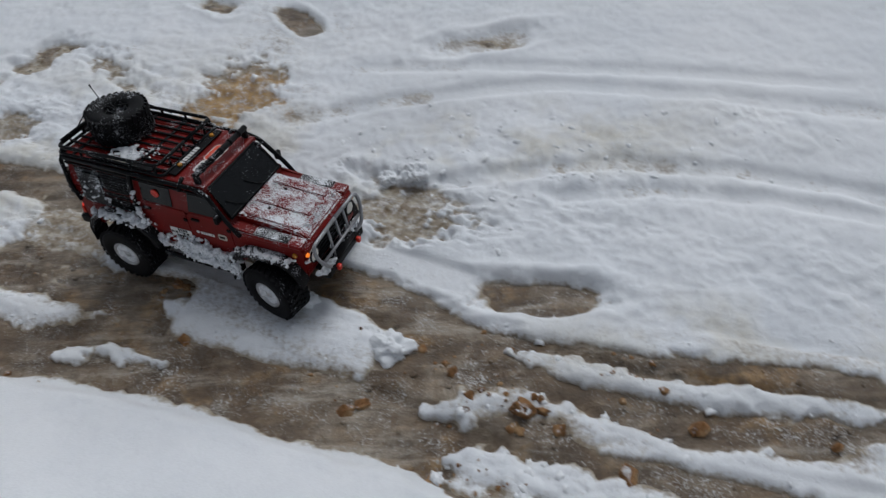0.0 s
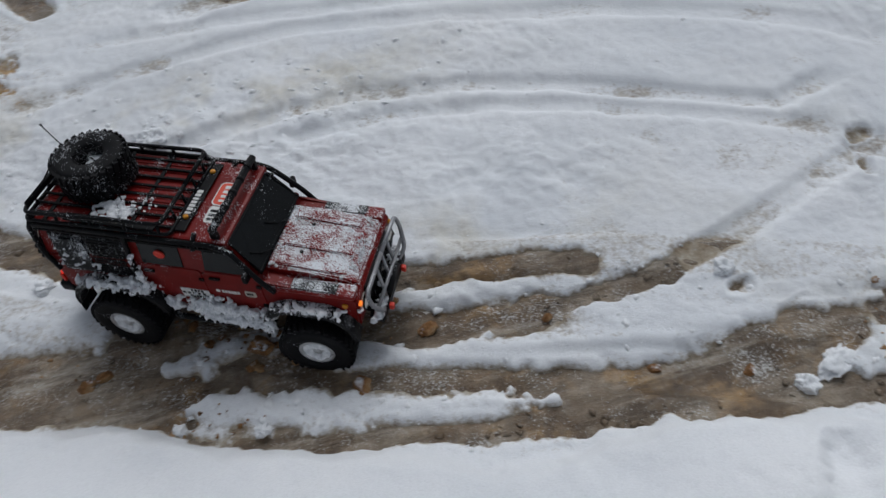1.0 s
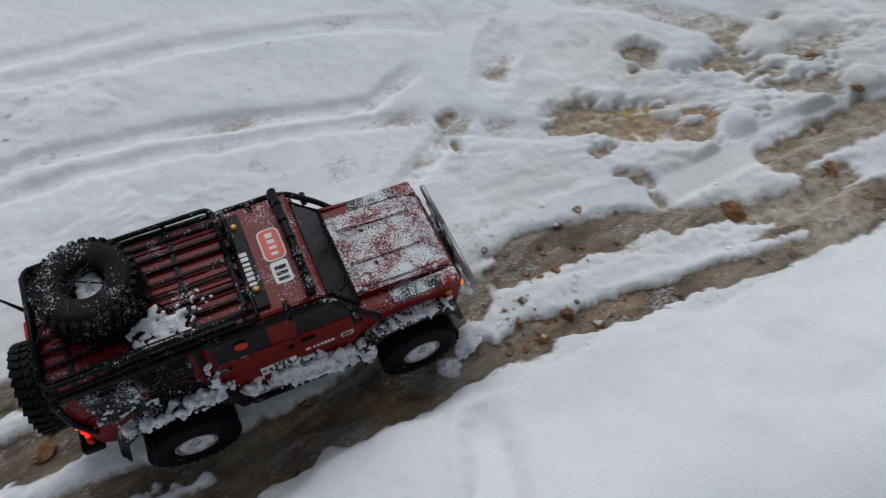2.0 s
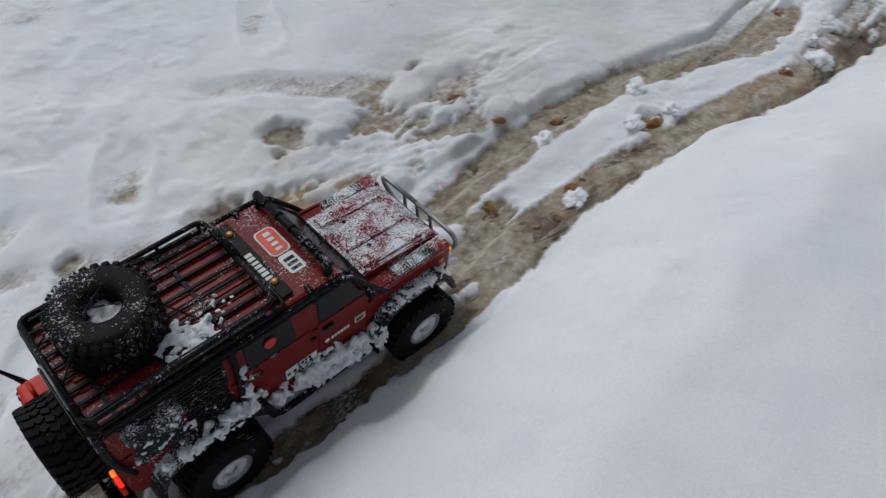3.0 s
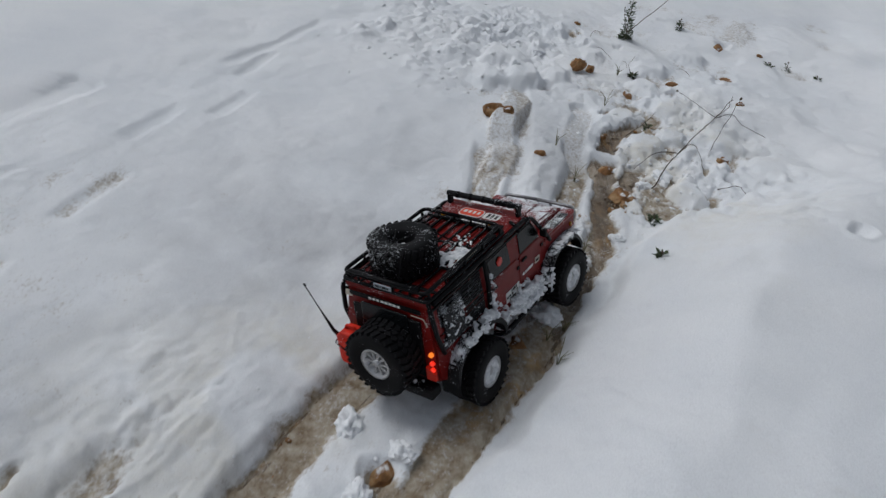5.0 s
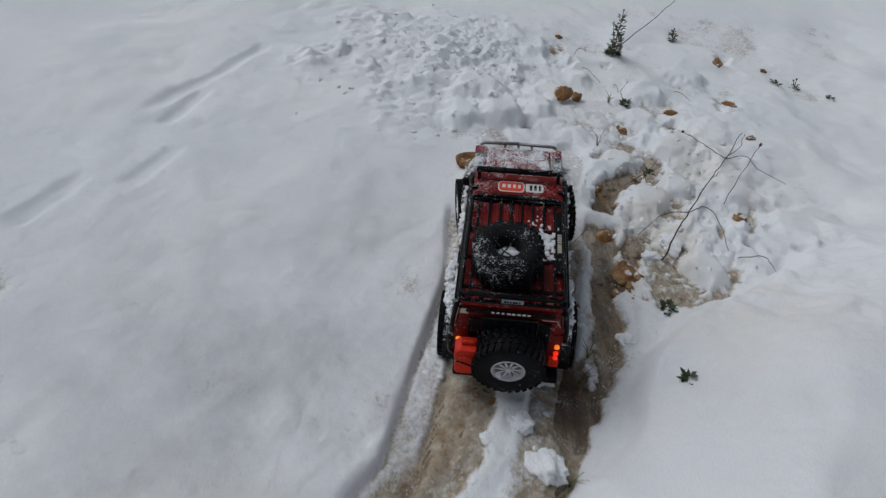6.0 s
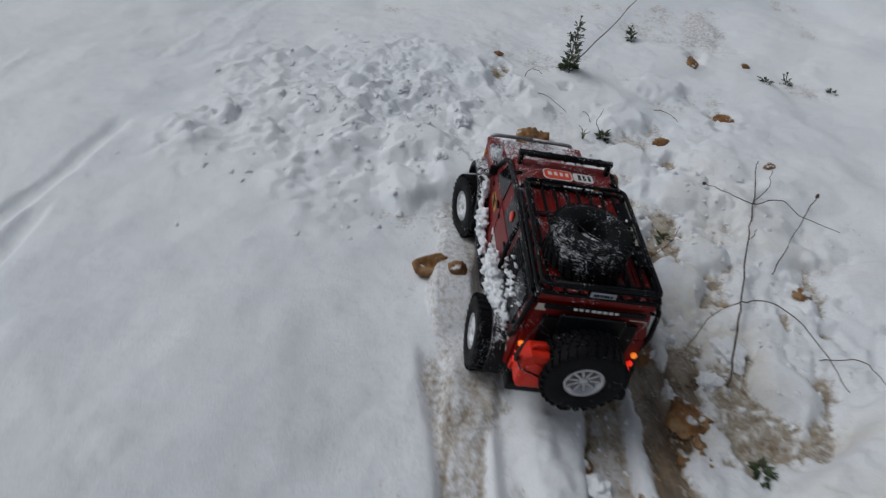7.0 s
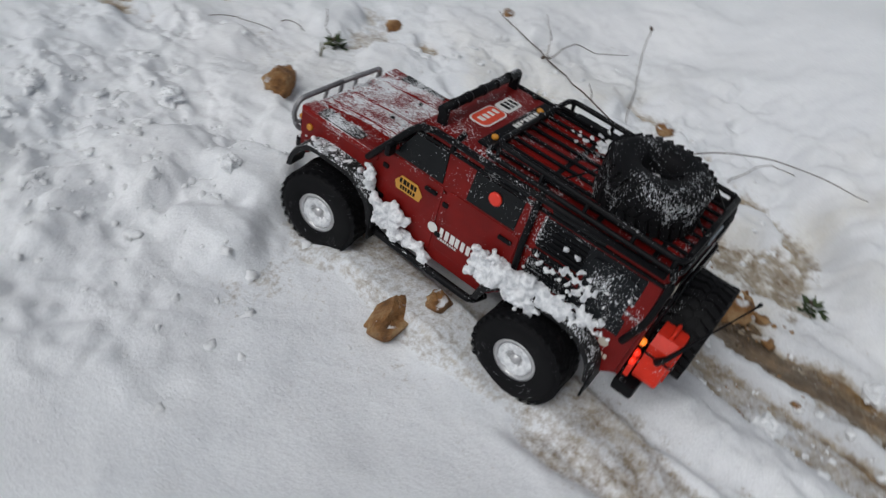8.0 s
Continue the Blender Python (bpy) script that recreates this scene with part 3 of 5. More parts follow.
def greyed(x, y, z):
    """Stretches of greyer snow, with slush along the ruts and wheel tracks."""
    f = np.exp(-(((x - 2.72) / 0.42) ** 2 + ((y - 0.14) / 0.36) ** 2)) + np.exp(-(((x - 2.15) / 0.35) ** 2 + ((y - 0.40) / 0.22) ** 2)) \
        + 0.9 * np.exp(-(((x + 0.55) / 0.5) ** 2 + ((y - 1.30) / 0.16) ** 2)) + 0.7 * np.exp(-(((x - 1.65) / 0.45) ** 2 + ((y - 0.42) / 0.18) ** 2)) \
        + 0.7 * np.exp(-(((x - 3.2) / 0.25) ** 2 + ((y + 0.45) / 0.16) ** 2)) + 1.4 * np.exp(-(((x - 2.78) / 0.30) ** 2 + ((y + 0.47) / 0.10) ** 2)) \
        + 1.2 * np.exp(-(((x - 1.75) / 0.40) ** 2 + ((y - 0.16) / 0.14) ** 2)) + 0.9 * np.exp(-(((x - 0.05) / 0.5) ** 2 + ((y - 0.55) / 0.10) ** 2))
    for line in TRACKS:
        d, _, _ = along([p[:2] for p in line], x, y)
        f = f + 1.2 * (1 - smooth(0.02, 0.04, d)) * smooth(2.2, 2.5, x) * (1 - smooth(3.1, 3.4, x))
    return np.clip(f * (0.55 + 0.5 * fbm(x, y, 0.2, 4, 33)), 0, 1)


def stained(x, y, z):
    """Where meltwater has left the snow beige."""
    f = np.exp(-(((x + 0.05) / 0.50) ** 2 + ((y - 1.20) / 0.12) ** 2)) + 0.8 * np.exp(-(((x - 0.35) / 0.30) ** 2 + ((y - 0.67) / 0.07) ** 2)) \
        + 0.7 * np.exp(-(((x - 1.5) / 0.6) ** 2 + ((y - 0.45) / 0.25) ** 2)) + 0.8 * np.exp(-(((x + 0.95) / 0.5) ** 2 + ((y - 1.25) / 0.4) ** 2)) \
        + 0.8 * np.exp(-(((x - 3.1) / 0.5) ** 2 + ((y + 0.75) / 0.22) ** 2)) + 0.6 * np.exp(-(((x - 2.15) / 0.25) ** 2 + ((y - 0.12) / 0.16) ** 2))
    return np.clip(f * smooth(-0.45, 0.75, fbm(x, y, 0.17, 4, 35, 0.6)), 0, 1)


def clayey(x, y, z):
    """Where the thawed earth is ochre clay."""
    f = np.exp(-(((x - 1.52) / 0.34) ** 2 + ((y - 0.42) / 0.16) ** 2)) + 0.7 * np.exp(-(((x - 3.3) / 0.5) ** 2 + ((y + 0.85) / 0.25) ** 2)) \
        + 0.6 * np.exp(-(((x - 2.3) / 0.5) ** 2 + ((y + 0.3) / 0.25) ** 2)) + 0.5 * np.exp(-(((x + 0.7) / 0.5) ** 2 + ((y - 1.2) / 0.4) ** 2)) + np.exp(-(((x + 0.62) / 0.16) ** 2 + ((y - 1.50) / 0.14) ** 2))
    return np.clip(f, 0, 1) * 0.75


def axis(lo, hi, step, reach):
    """Even steps from lo to hi, then ever wider ones out to the horizon."""
    mid = np.arange(lo, hi + step / 2, step)
    out = reach * (np.linspace(0, 1, 15)[1:] ** 4) + np.linspace(0.05, 1, 14)
    return np.concatenate([lo - out[::-1], mid, hi + out])


def sheet(name, xs, ys, height, material, soil=None):
    gx, gy = np.meshgrid(xs, ys, indexing="ij")
    gy = gy + np.interp(gx, *zip(*WAY))
    nx, ny = gx.shape
    gz = height(gx.ravel(), gy.ravel())
    co = np.stack([gx.ravel(), gy.ravel(), gz], 1).astype(np.float32)
    i = np.arange(nx * ny).reshape(nx, ny)
    quads = np.stack([i[:-1, :-1], i[1:, :-1], i[1:, 1:], i[:-1, 1:]], -1).reshape(-1, 4)
    me = bpy.data.meshes.new(name)
    me.vertices.add(len(co))
    me.vertices.foreach_set("co", co.ravel())
    me.loops.add(quads.size)
    me.loops.foreach_set("vertex_index", quads.ravel().astype(np.int32))
    me.polygons.add(len(quads))
    me.polygons.foreach_set("loop_start", np.arange(0, quads.size, 4, dtype=np.int32))
    me.polygons.foreach_set("use_smooth", np.ones(len(quads), dtype=bool))
    me.update(calc_edges=True)
    if soil:
        for key, f in soil:
            me.attributes.new(key, "FLOAT", "POINT").data.foreach_set("value", f(co[:, 0].astype(float), co[:, 1].astype(float), gz).astype(np.float32))
    me.materials.append(material)
    return new(name, me)


def across():
    """Steps across the way: fine over the ruts, wider beside them, and out to the horizon."""
    fine, side = np.arange(-0.40, 0.4001, 0.0042), np.arange(0.4075, 1.55, 0.0078)
    far = side[-1] + 400 * (np.linspace(0, 1, 15)[1:] ** 4) + np.linspace(0.05, 1, 14)
    half = np.concatenate([side, far])
    return np.concatenate([-half[::-1], fine, half])


ground = sheet("ground", axis(-1.75, 4.75, 0.0048, 400), across(), snow_height, SNOW, (("soil", thin), ("wet", greyed), ("clay", clayey), ("stain", stained)))
tagged(ground, "white wet snow field with a smooth bank, ruts, berms and footprints", "snow", kind="structure")
mud = sheet("mud_ground", np.arange(-2.4, 5.0, 0.009), np.arange(-1.1, 1.1, 0.009), mud_height, MUD)
tagged(mud, "wet brown mud and slush laid bare in the wheel ruts", "mud", kind="structure")

# ---- small builders ----
def part(name, bm, material, parent, label="", smooth_faces=False):
    """Links a bmesh as one mesh object under a thing or a part."""
    me = bpy.data.meshes.new(name)
    bmesh.ops.recalc_face_normals(bm, faces=bm.faces[:])
    if smooth_faces:
        for f in bm.faces:
            f.smooth = True
    bm.to_mesh(me)
    bm.free()
    me.materials.append(material)
    ob = new(name, me)
    ob.parent = parent
    return tagged(ob, label)


def box(x0, x1, y0, y1, z0, z1, bevel=0.002, bm=None, m=None):
    out = bm or bmesh.new()
    b = bmesh.new()
    bmesh.ops.create_cube(b, size=1)
    for v in b.verts:
        v.co = Vector(((x0 + x1) / 2 + v.co.x * (x1 - x0), (y0 + y1) / 2 + v.co.y * (y1 - y0), (z0 + z1) / 2 + v.co.z * (z1 - z0)))
    if bevel:
        bmesh.ops.bevel(b, geom=b.edges[:], offset=bevel, segments=2, affect="EDGES", profile=0.6)
    return merge(out, b, m)


def merge(out, b, m=None):
    """Adds the bmesh b to out."""
    m = m or Matrix()
    made = {v: out.verts.new(m @ v.co) for v in b.verts}
    for f in b.faces:
        g = out.faces.new([made[v] for v in f.verts])
        g.smooth = f.smooth
    b.free()
    return out


def tube(pts, r, bm=None, sides=8, closed=False):
    """A round bar along a line of places, smooth all along."""
    out = bm or bmesh.new()
    pts = [Vector(p) for p in pts]
    n, rings = len(pts), []
    for i, p in enumerate(pts):
        a = pts[(i - 1) % n] if closed or i else p
        c = pts[(i + 1) % n] if closed or i < n - 1 else p
        d = (c - a).normalized()
        up = Vector((0, 0, 1)) if abs(d.z) < 0.9 else Vector((1, 0, 0))
        s = d.cross(up).normalized()
        u = s.cross(d)
        rad = r[i] if isinstance(r, (list, tuple)) else r
        rings.append([out.verts.new(p + rad * (math.cos(k * math.tau / sides) * s + math.sin(k * math.tau / sides) * u)) for k in range(sides)])
    for i in range(n if closed else n - 1):
        a, b = rings[i], rings[(i + 1) % n]
        for k in range(sides):
            out.faces.new((a[k], a[(k + 1) % sides], b[(k + 1) % sides], b[k])).smooth = True
    if not closed:
        out.faces.new(rings[0][::-1])
        out.faces.new(rings[-1])
    return out


def rounded(pts, radius, steps=4):
    """A line with its inner corners rounded."""
    pts = [Vector(p) for p in pts]
    out = [pts[0]]
    for a, b, c in zip(pts, pts[1:], pts[2:]):
        r = min(radius, (a - b).length * 0.45, (c - b).length * 0.45)
        p, q = b + (a - b).normalized() * r, b + (c - b).normalized() * r
        for k in range(steps + 1):
            t = k / steps
            out.append(p * (1 - t) ** 2 + b * 2 * t * (1 - t) + q * t * t)
    return out + [pts[-1]]


def slab(outline, place, thick, bm=None, bevel=0.0):
    """A plate: the outline (u, v) laid by place(u, v, depth), with its thickness."""
    out = bm or bmesh.new()
    b = bmesh.new()
    lo = [b.verts.new(place(u, v, 0.0)) for u, v in outline]
    hi = [b.verts.new(place(u, v, thick)) for u, v in outline]
    n = len(outline)
    b.faces.new(lo[::-1])
    top = b.faces.new(hi)
    for k in range(n):
        b.faces.new((lo[k], lo[(k + 1) % n], hi[(k + 1) % n], hi[k]))
    if bevel:
        bmesh.ops.bevel(b, geom=list(top.edges), offset=bevel, segments=2, affect="EDGES", profile=0.6)
    return merge(out, b)


def round_rect(u0, u1, v0, v1, r, steps=4):
    out = []
    for cx, cy, a in ((u1 - r, v1 - r, 0), (u0 + r, v1 - r, 90), (u0 + r, v0 + r, 180), (u1 - r, v0 + r, 270)):
        for k in range(steps + 1):
            t = radians(a + 90 * k / steps)
            out.append((cx + r * math.cos(t), cy + r * math.sin(t)))
    return out


def turned(profile, sides, bm=None, m=None, ring=False):
    """A body of revolution about y: rows of (radius, y); a ring is open in the middle."""
    b = bmesh.new()
    rings = [[b.verts.new((r * math.cos(k * math.tau / sides), y, r * math.sin(k * math.tau / sides))) for k in range(sides)] for r, y in profile]
    for p, q in zip(rings, rings[1:]):
        for k in range(sides):
            b.faces.new((p[k], p[(k + 1) % sides], q[(k + 1) % sides], q[k])).smooth = True
    if ring:
        for k in range(sides):
            b.faces.new((rings[-1][k], rings[-1][(k + 1) % sides], rings[0][(k + 1) % sides], rings[0][k])).smooth = True
    else:
        b.faces.new(rings[0])
        b.faces.new(rings[-1][::-1])
    return merge(bm or bmesh.new(), b, m)


def lump(bm, at, size, rng, flat=0.7, rough=0.45, detail=2):
    """One crumb or lump with an uneven skin."""
    b = bmesh.new()
    bmesh.ops.create_icosphere(b, subdivisions=detail, radius=1)
    off = Vector((rng.random() * 50, rng.random() * 50, rng.random() * 50))
    turn = Euler((rng.random() * 6, rng.random() * 6, rng.random() * 6)).to_matrix()
    sx = Vector((rng.uniform(0.7, 1.3), rng.uniform(0.7, 1.3), rng.uniform(0.7, 1.1)))
    for v in b.verts:
        d = v.co.normalized()
        k = 1 + rough * noise.noise(d * 1.6 + off) + rough * 0.5 * noise.noise(d * 4 + off)
        p = turn @ Vector((d.x * sx.x, d.y * sx.y, d.z * sx.z)) * k * size
        v.co = Vector((p.x, p.y, p.z * flat)) + Vector(at)
    for f in b.faces:
        f.smooth = True
    merge(bm, b)


def melt(ob, size=0.0015):
    """Lets the lumps of a heap grow together into one skin."""
    mod = ob.modifiers.new("melt", "REMESH")
    mod.mode, mod.voxel_size, mod.use_smooth_shade = "VOXEL", size, True
    return ob


# ---- materials of the truck ----
def flecked(name, color, rough, top, sides, metal=0.0, spec=0.2, wear=0.2):
    """A wet painted or moulded surface with snow flecks: many on what faces up, few on the sides."""
    s = Mat(name, rough, metal, spec=spec)
    shade = s.ramp(s.noise(35, 6), (0.3, tuple(c * (1 - wear) for c in color)), (0.7, tuple(min(1, c * (1 + wear)) for c in color)))
    geo = s.t.nodes.new("ShaderNodeTexCoord")
    sep = s.t.nodes.new("ShaderNodeSeparateXYZ")
    s.link(geo.outputs["Normal"], sep.inputs[0])
    up = s.ramp(sep.outputs["Z"], (0.35, 0.0), (0.8, 1.0))
    patches = s.noise(20, 6, 0.7)
    specks = s.noise(480, 3, 0.75)
    both = s.math("ADD", s.math("MULTIPLY", patches, 0.46), s.math("MULTIPLY", specks, 0.54))
    limit = s.math("SUBTRACT", 0.5 + 0.12 - sides * 0.2, s.math("MULTIPLY", up, (top - sides) * 0.2))
    cover = s.ramp(s.math("MULTIPLY", s.math("SUBTRACT", both, limit), 20.0), (0.35, 0.0), (0.65, 1.0))
    s.color(s.mix(cover, shade, (0.80, 0.82, 0.85)))
    s.rough(s.mix(cover, (rough,) * 3, (0.8,) * 3))
    s.bump(s.math("ADD", s.math("MULTIPLY", cover, 1.0), s.math("MULTIPLY", s.noise(600, 2), 0.15)), 0.6, 0.0015)
    return s.m


RED_HOOD = flecked("red_paint_snowed", (0.19, 0.007, 0.006), 0.30, 0.68, 0.28)
RED = flecked("red_paint", (0.16, 0.006, 0.005), 0.38, 0.33, 0.12)
BLACK = flecked("black_plastic", (0.004, 0.004, 0.005), 0.45, 0.28, 0.14, spec=0.12)
VENT = flecked("black_side_panel", (0.005, 0.006, 0.008), 0.45, 0.46, 0.38)
FLARE = flecked("black_flare", (0.007, 0.007, 0.008), 0.5, 0.62, 0.24)
SMOKE = flecked("smoked_window", (0.006, 0.007, 0.008), 0.2, 0.32, 0.06)
RUBBER = flecked("tyre_rubber", (0.006, 0.006, 0.007), 0.62, 0.18, 0.06, spec=0.12)
RUBBER_SNOW = flecked("tyre_rubber_snowed", (0.006, 0.006, 0.007), 0.62, 0.36, 0.27, spec=0.12)
STEEL = flecked("grey_bar", (0.30, 0.30, 0.31), 0.4, 0.25, 0.14, metal=0.6)
ALLOY = flecked("silver_rim", (0.52, 0.52, 0.53), 0.35, 0.2, 0.1, metal=0.6)
CAN = flecked("orange_red_plastic", (0.62, 0.028, 0.012), 0.4, 0.05, 0.02)


def plain(name, color, rough=0.5, glow=0.0):
    s = Mat(name, rough)
    s.color(s.ramp(s.noise(60, 4), (0.3, tuple(c * 0.85 for c in color)), (0.7, color)))
    if glow:
        s.b.inputs["Emission Color"].default_value = (*color, 1)
        s.b.inputs["Emission Strength"].default_value = glow
    return s.m


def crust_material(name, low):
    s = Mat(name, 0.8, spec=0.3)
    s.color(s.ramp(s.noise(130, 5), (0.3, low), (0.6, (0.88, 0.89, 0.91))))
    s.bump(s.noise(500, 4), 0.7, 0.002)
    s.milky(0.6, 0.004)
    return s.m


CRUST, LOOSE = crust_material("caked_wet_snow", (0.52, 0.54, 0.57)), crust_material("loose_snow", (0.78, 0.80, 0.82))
WHITE, CREAM = plain("white_print", (0.75, 0.75, 0.73)), plain("cream_print", (0.55, 0.50, 0.42))
YELLOW, SIGNRED = plain("yellow_print", (0.60, 0.30, 0.04)), plain("orange_red_print", (0.72, 0.075, 0.03))
DOT = plain("red_marker", (0.75, 0.04, 0.02), 0.3)
AMBER_ON, RED_ON = plain("amber_light", (1.0, 0.22, 0.02), 0.3, 1.4), plain("red_light", (1.0, 0.03, 0.01), 0.3, 1.3)
HEAD_ON = plain("headlight_glow", (0.8, 0.78, 0.72), 0.2, 0.08)
AMBER = plain("amber_lens", (0.65, 0.28, 0.03), 0.2)


# ---- the toy truck ----
WHEELBASE, TYRE_R, TREAD = 0.324, 0.0595, 0.098


def side_place(sgn):
    """Lays (x, z) on the truck's flank, which leans in above the belt; depth is outward."""
    def place(x, z, d):
        y = 0.0885 - max(0.0, z - 0.183) * 0.17
        return Vector((x, sgn * (y + d), z))
    return place


def tyre_mesh(width=0.048, lugs=30, radius=TYRE_R, hole=0.0245):
    h = width / 2
    bm = turned([(hole, -h * 0.8), (hole * 1.2, -h), (radius * 0.80, -h * 1.04), (radius * 0.92, -h * 0.96), (radius * 0.95, -h * 0.6), (radius * 0.955, 0),
                 (radius * 0.95, h * 0.6), (radius * 0.92, h * 0.96), (radius * 0.80, h * 1.04), (hole * 1.2, h), (hole, h * 0.8)], 48, ring=True)
    for k in range(lugs):
        for row, (y0, y1, turn) in enumerate(((-h * 1.02, -h * 0.45, 0.35), (-h * 0.40, -h * 0.02, -0.5), (h * 0.02, h * 0.40, 0.5), (h * 0.45, h * 1.02, -0.35))):
            a = (k + 0.5 * (row in (1, 3))) * math.tau / lugs
            m = Matrix.Rotation(-a, 4, "Y") @ Matrix.Translation((radius * 0.955, 0, 0)) @ Matrix.Rotation(turn, 4, "X")
            box(-0.003, radius * 0.045, y0, y1, -0.0038, 0.0038, 0.0, bm, m)
    return bm


def rim_mesh(sgn, filled):
    """The rim, its face towards sgn y."""
    y = sgn * 0.020
    bm = turned([(0.031, -sgn * 0.02), (0.0315, y * 0.9), (0.034, y), (0.034, y + sgn * 0.003), (0.0285, y + sgn * 0.003), (0.0275, y * 0.55), (0.004, y * 0.45)], 32)
    for k in range(10):
        m = Matrix.Rotation(k * math.tau / 10, 4, "Y")
        box(0.008, 0.029, min(y * 0.5, y * 0.95), max(y * 0.5, y * 0.95), -0.0024, 0.0024, 0.0008, bm, m)
        box(0.0305, 0.0325, y + sgn * 0.003 - 0.001, y + sgn * 0.003 + 0.001, -0.001, 0.001, 0, bm, m)
    turned([(0.009, y * 0.4), (0.008, y * 1.05), (0.003, y * 1.15)], 12, bm)
    for v in bm.verts:
        v.co.x, v.co.z = v.co.x * 0.83, v.co.z * 0.83
    return bm


def wheel(parent, sgn, name="wheel", snow=True, tyre_mat=None):
    rim = part(name, rim_mesh(sgn, snow), ALLOY, parent, "silver rim with a black lugged tyre")
    part("tyre", tyre_mesh(), tyre_mat or RUBBER, rim)
    if snow:
        bm, rows = bmesh.new(), [(0.0232, 0.0175), (0.022, 0.0205), (0.018, 0.0225), (0.012, 0.0215), (0.008, 0.0175), (0.005, 0.0125)]
        turned([(r, sgn * y) for r, y in rows], 36, bm)
        for v in bm.verts:
            v.co.y += sgn * 0.0055 * noise.noise(v.co * 120 + Vector((sgn * 7, 0, 0))) + sgn * 0.0012 * noise.noise(v.co * 420)
        part("packed_snow", bm, CRUST, rim, "white snow packed into the rim")
    return rim


def bars(parent, place, u0, u1, v0, v1, count, seed, material, name="lettering"):
    """Unreadable writing: a row of short upright bars."""
    rng, bm, u = random.Random(seed), bmesh.new(), u0
    step = (u1 - u0) / count
    for k in range(count):
        w = abs(step) * rng.uniform(0.5, 0.8)
        a, b = sorted((u, u + math.copysign(w, step)))
        slab([(a, v0), (b, v0), (b, v1), (a, v1)], place, 0.0006, bm)
        u += step
    return part(name, bm, material, parent)


def rounded2(pts):
    return [(p.x, p.z) for p in rounded([(x, 0, z) for x, z in pts], 0.02, 3)]


def build_truck():
    truck = tagged(new("toy_truck"), "red scale off-road truck caked with wet snow on muddy ruts", "toy truck")

    # lower body with its wheel arches
    def arch(cx, r, a0, a1, n=10):
        return [(cx + r * math.cos(radians(a0 + (a1 - a0) * k / n)), 0.060 + r * math.sin(radians(a0 + (a1 - a0) * k / n))) for k in range(n + 1)]
    outline = [(-0.263, 0.100), (-0.238, 0.092)] + arch(-0.162, 0.076, 158, 20) + [(-0.08, 0.078), (0.08, 0.078)] + arch(0.162, 0.076, 160, 28) \
        + [(0.233, 0.105), (0.236, 0.160), (0.228, 0.168), (0.092, 0.176), (0.085, 0.184), (-0.266, 0.184)]
    bm = slab(outline, lambda x, z, d: Vector((x, -0.0885 + d, z)), 0.177)
    bmesh.ops.bevel(bm, geom=[e for e in bm.edges if abs(e.verts[0].co.y - e.verts[1].co.y) < 1e-6], offset=0.004, segments=2, affect="EDGES")
    body = part("body", bm, RED, truck, "dark red painted body shell, wet and flecked with snow")

    # cabin above the belt, leaning in
    bm = bmesh.new()
    lo = [(-0.265, -0.0885), (0.086, -0.0885), (0.086, 0.0885), (-0.265, 0.0885)]
    hi = [(-0.260, -0.0785), (0.050, -0.0785), (0.050, 0.0785), (-0.260, 0.0785)]
    a = [bm.verts.new((x, y, 0.180)) for x, y in lo]
    b = [bm.verts.new((x, y, 0.243)) for x, y in hi]
    bm.faces.new(a[::-1]), bm.faces.new(b)
    for k in range(4):
        bm.faces.new((a[k], a[(k + 1) % 4], b[(k + 1) % 4], b[k]))
    bmesh.ops.bevel(bm, geom=bm.edges[:], offset=0.004, segments=2, affect="EDGES")
    part("cabin", bm, RED, truck, "red cabin with smoked windows")
    bm = box(-0.264, 0.053, -0.081, 0.081, 0.236, 0.2485, 0.005)
    roof = part("roof", bm, RED, truck, "red ribbed roof")
    bm = bmesh.new()
    for y in np.linspace(-0.062, 0.062, 9):
        box(-0.25, -0.02, y - 0.0035, y + 0.0035, 0.2475, 0.2505, 0.001, bm)
    part("roof_rib", bm, RED, roof)

    # bonnet with its raised ribs, wings and cowl
    bm = bmesh.new()
    prof = [(0.088, 0.172), (0.088, 0.187), (0.15, 0.184), (0.212, 0.178), (0.231, 0.170), (0.233, 0.150)]
    slab(prof, lambda x, z, d: Vector((x, -0.064 + d, z)), 0.128, bm)
    bmesh.ops.bevel(bm, geom=bm.edges[:], offset=0.003, segments=2, affect="EDGES")
    hood = part("hood", bm, RED_HOOD, truck, "red bonnet half covered with granular snow")
    for y0, y1 in ((-0.058, -0.036), (0.036, 0.058), (-0.020, 0.020)):
        slab([(0.10, 0.184), (0.102, 0.1895), (0.15, 0.187), (0.208, 0.181), (0.212, 0.176)], lambda x, z, d: Vector((x, y0 + d, z)), y1 - y0, bm := bmesh.new())
        bmesh.ops.bevel(bm, geom=bm.edges[:], offset=0.002, segments=2, affect="EDGES")
        part("hood_rib", bm, RED_HOOD, hood)
    for y in (-0.028, 0.028):
        part("hood_pin", turned([(0.003, 0), (0.003, 0.006), (0.001, 0.007)], 8, None, pose(0.135, y, 0.186, -90)), BLACK, hood)
    part("hood_clip", tube([(0.137 + 0.005 * math.cos(q * 0.7), 0.030 + 0.005 * math.sin(q * 0.7), 0.192) for q in range(9)], 0.0007, None, 6), ALLOY, hood)
    for sgn in (-1, 1):
        part("wing_top", box(0.10, 0.232, *sorted((sgn * 0.066, sgn * 0.0905)), 0.163, 0.1735, 0.004), RED_HOOD, truck)
        part("wing_plate", box(0.135, 0.205, *sorted((sgn * 0.070, sgn * 0.0885)), 0.172, 0.1752, 0.0012), FLARE, truck, "black tread plate dusted with snow")
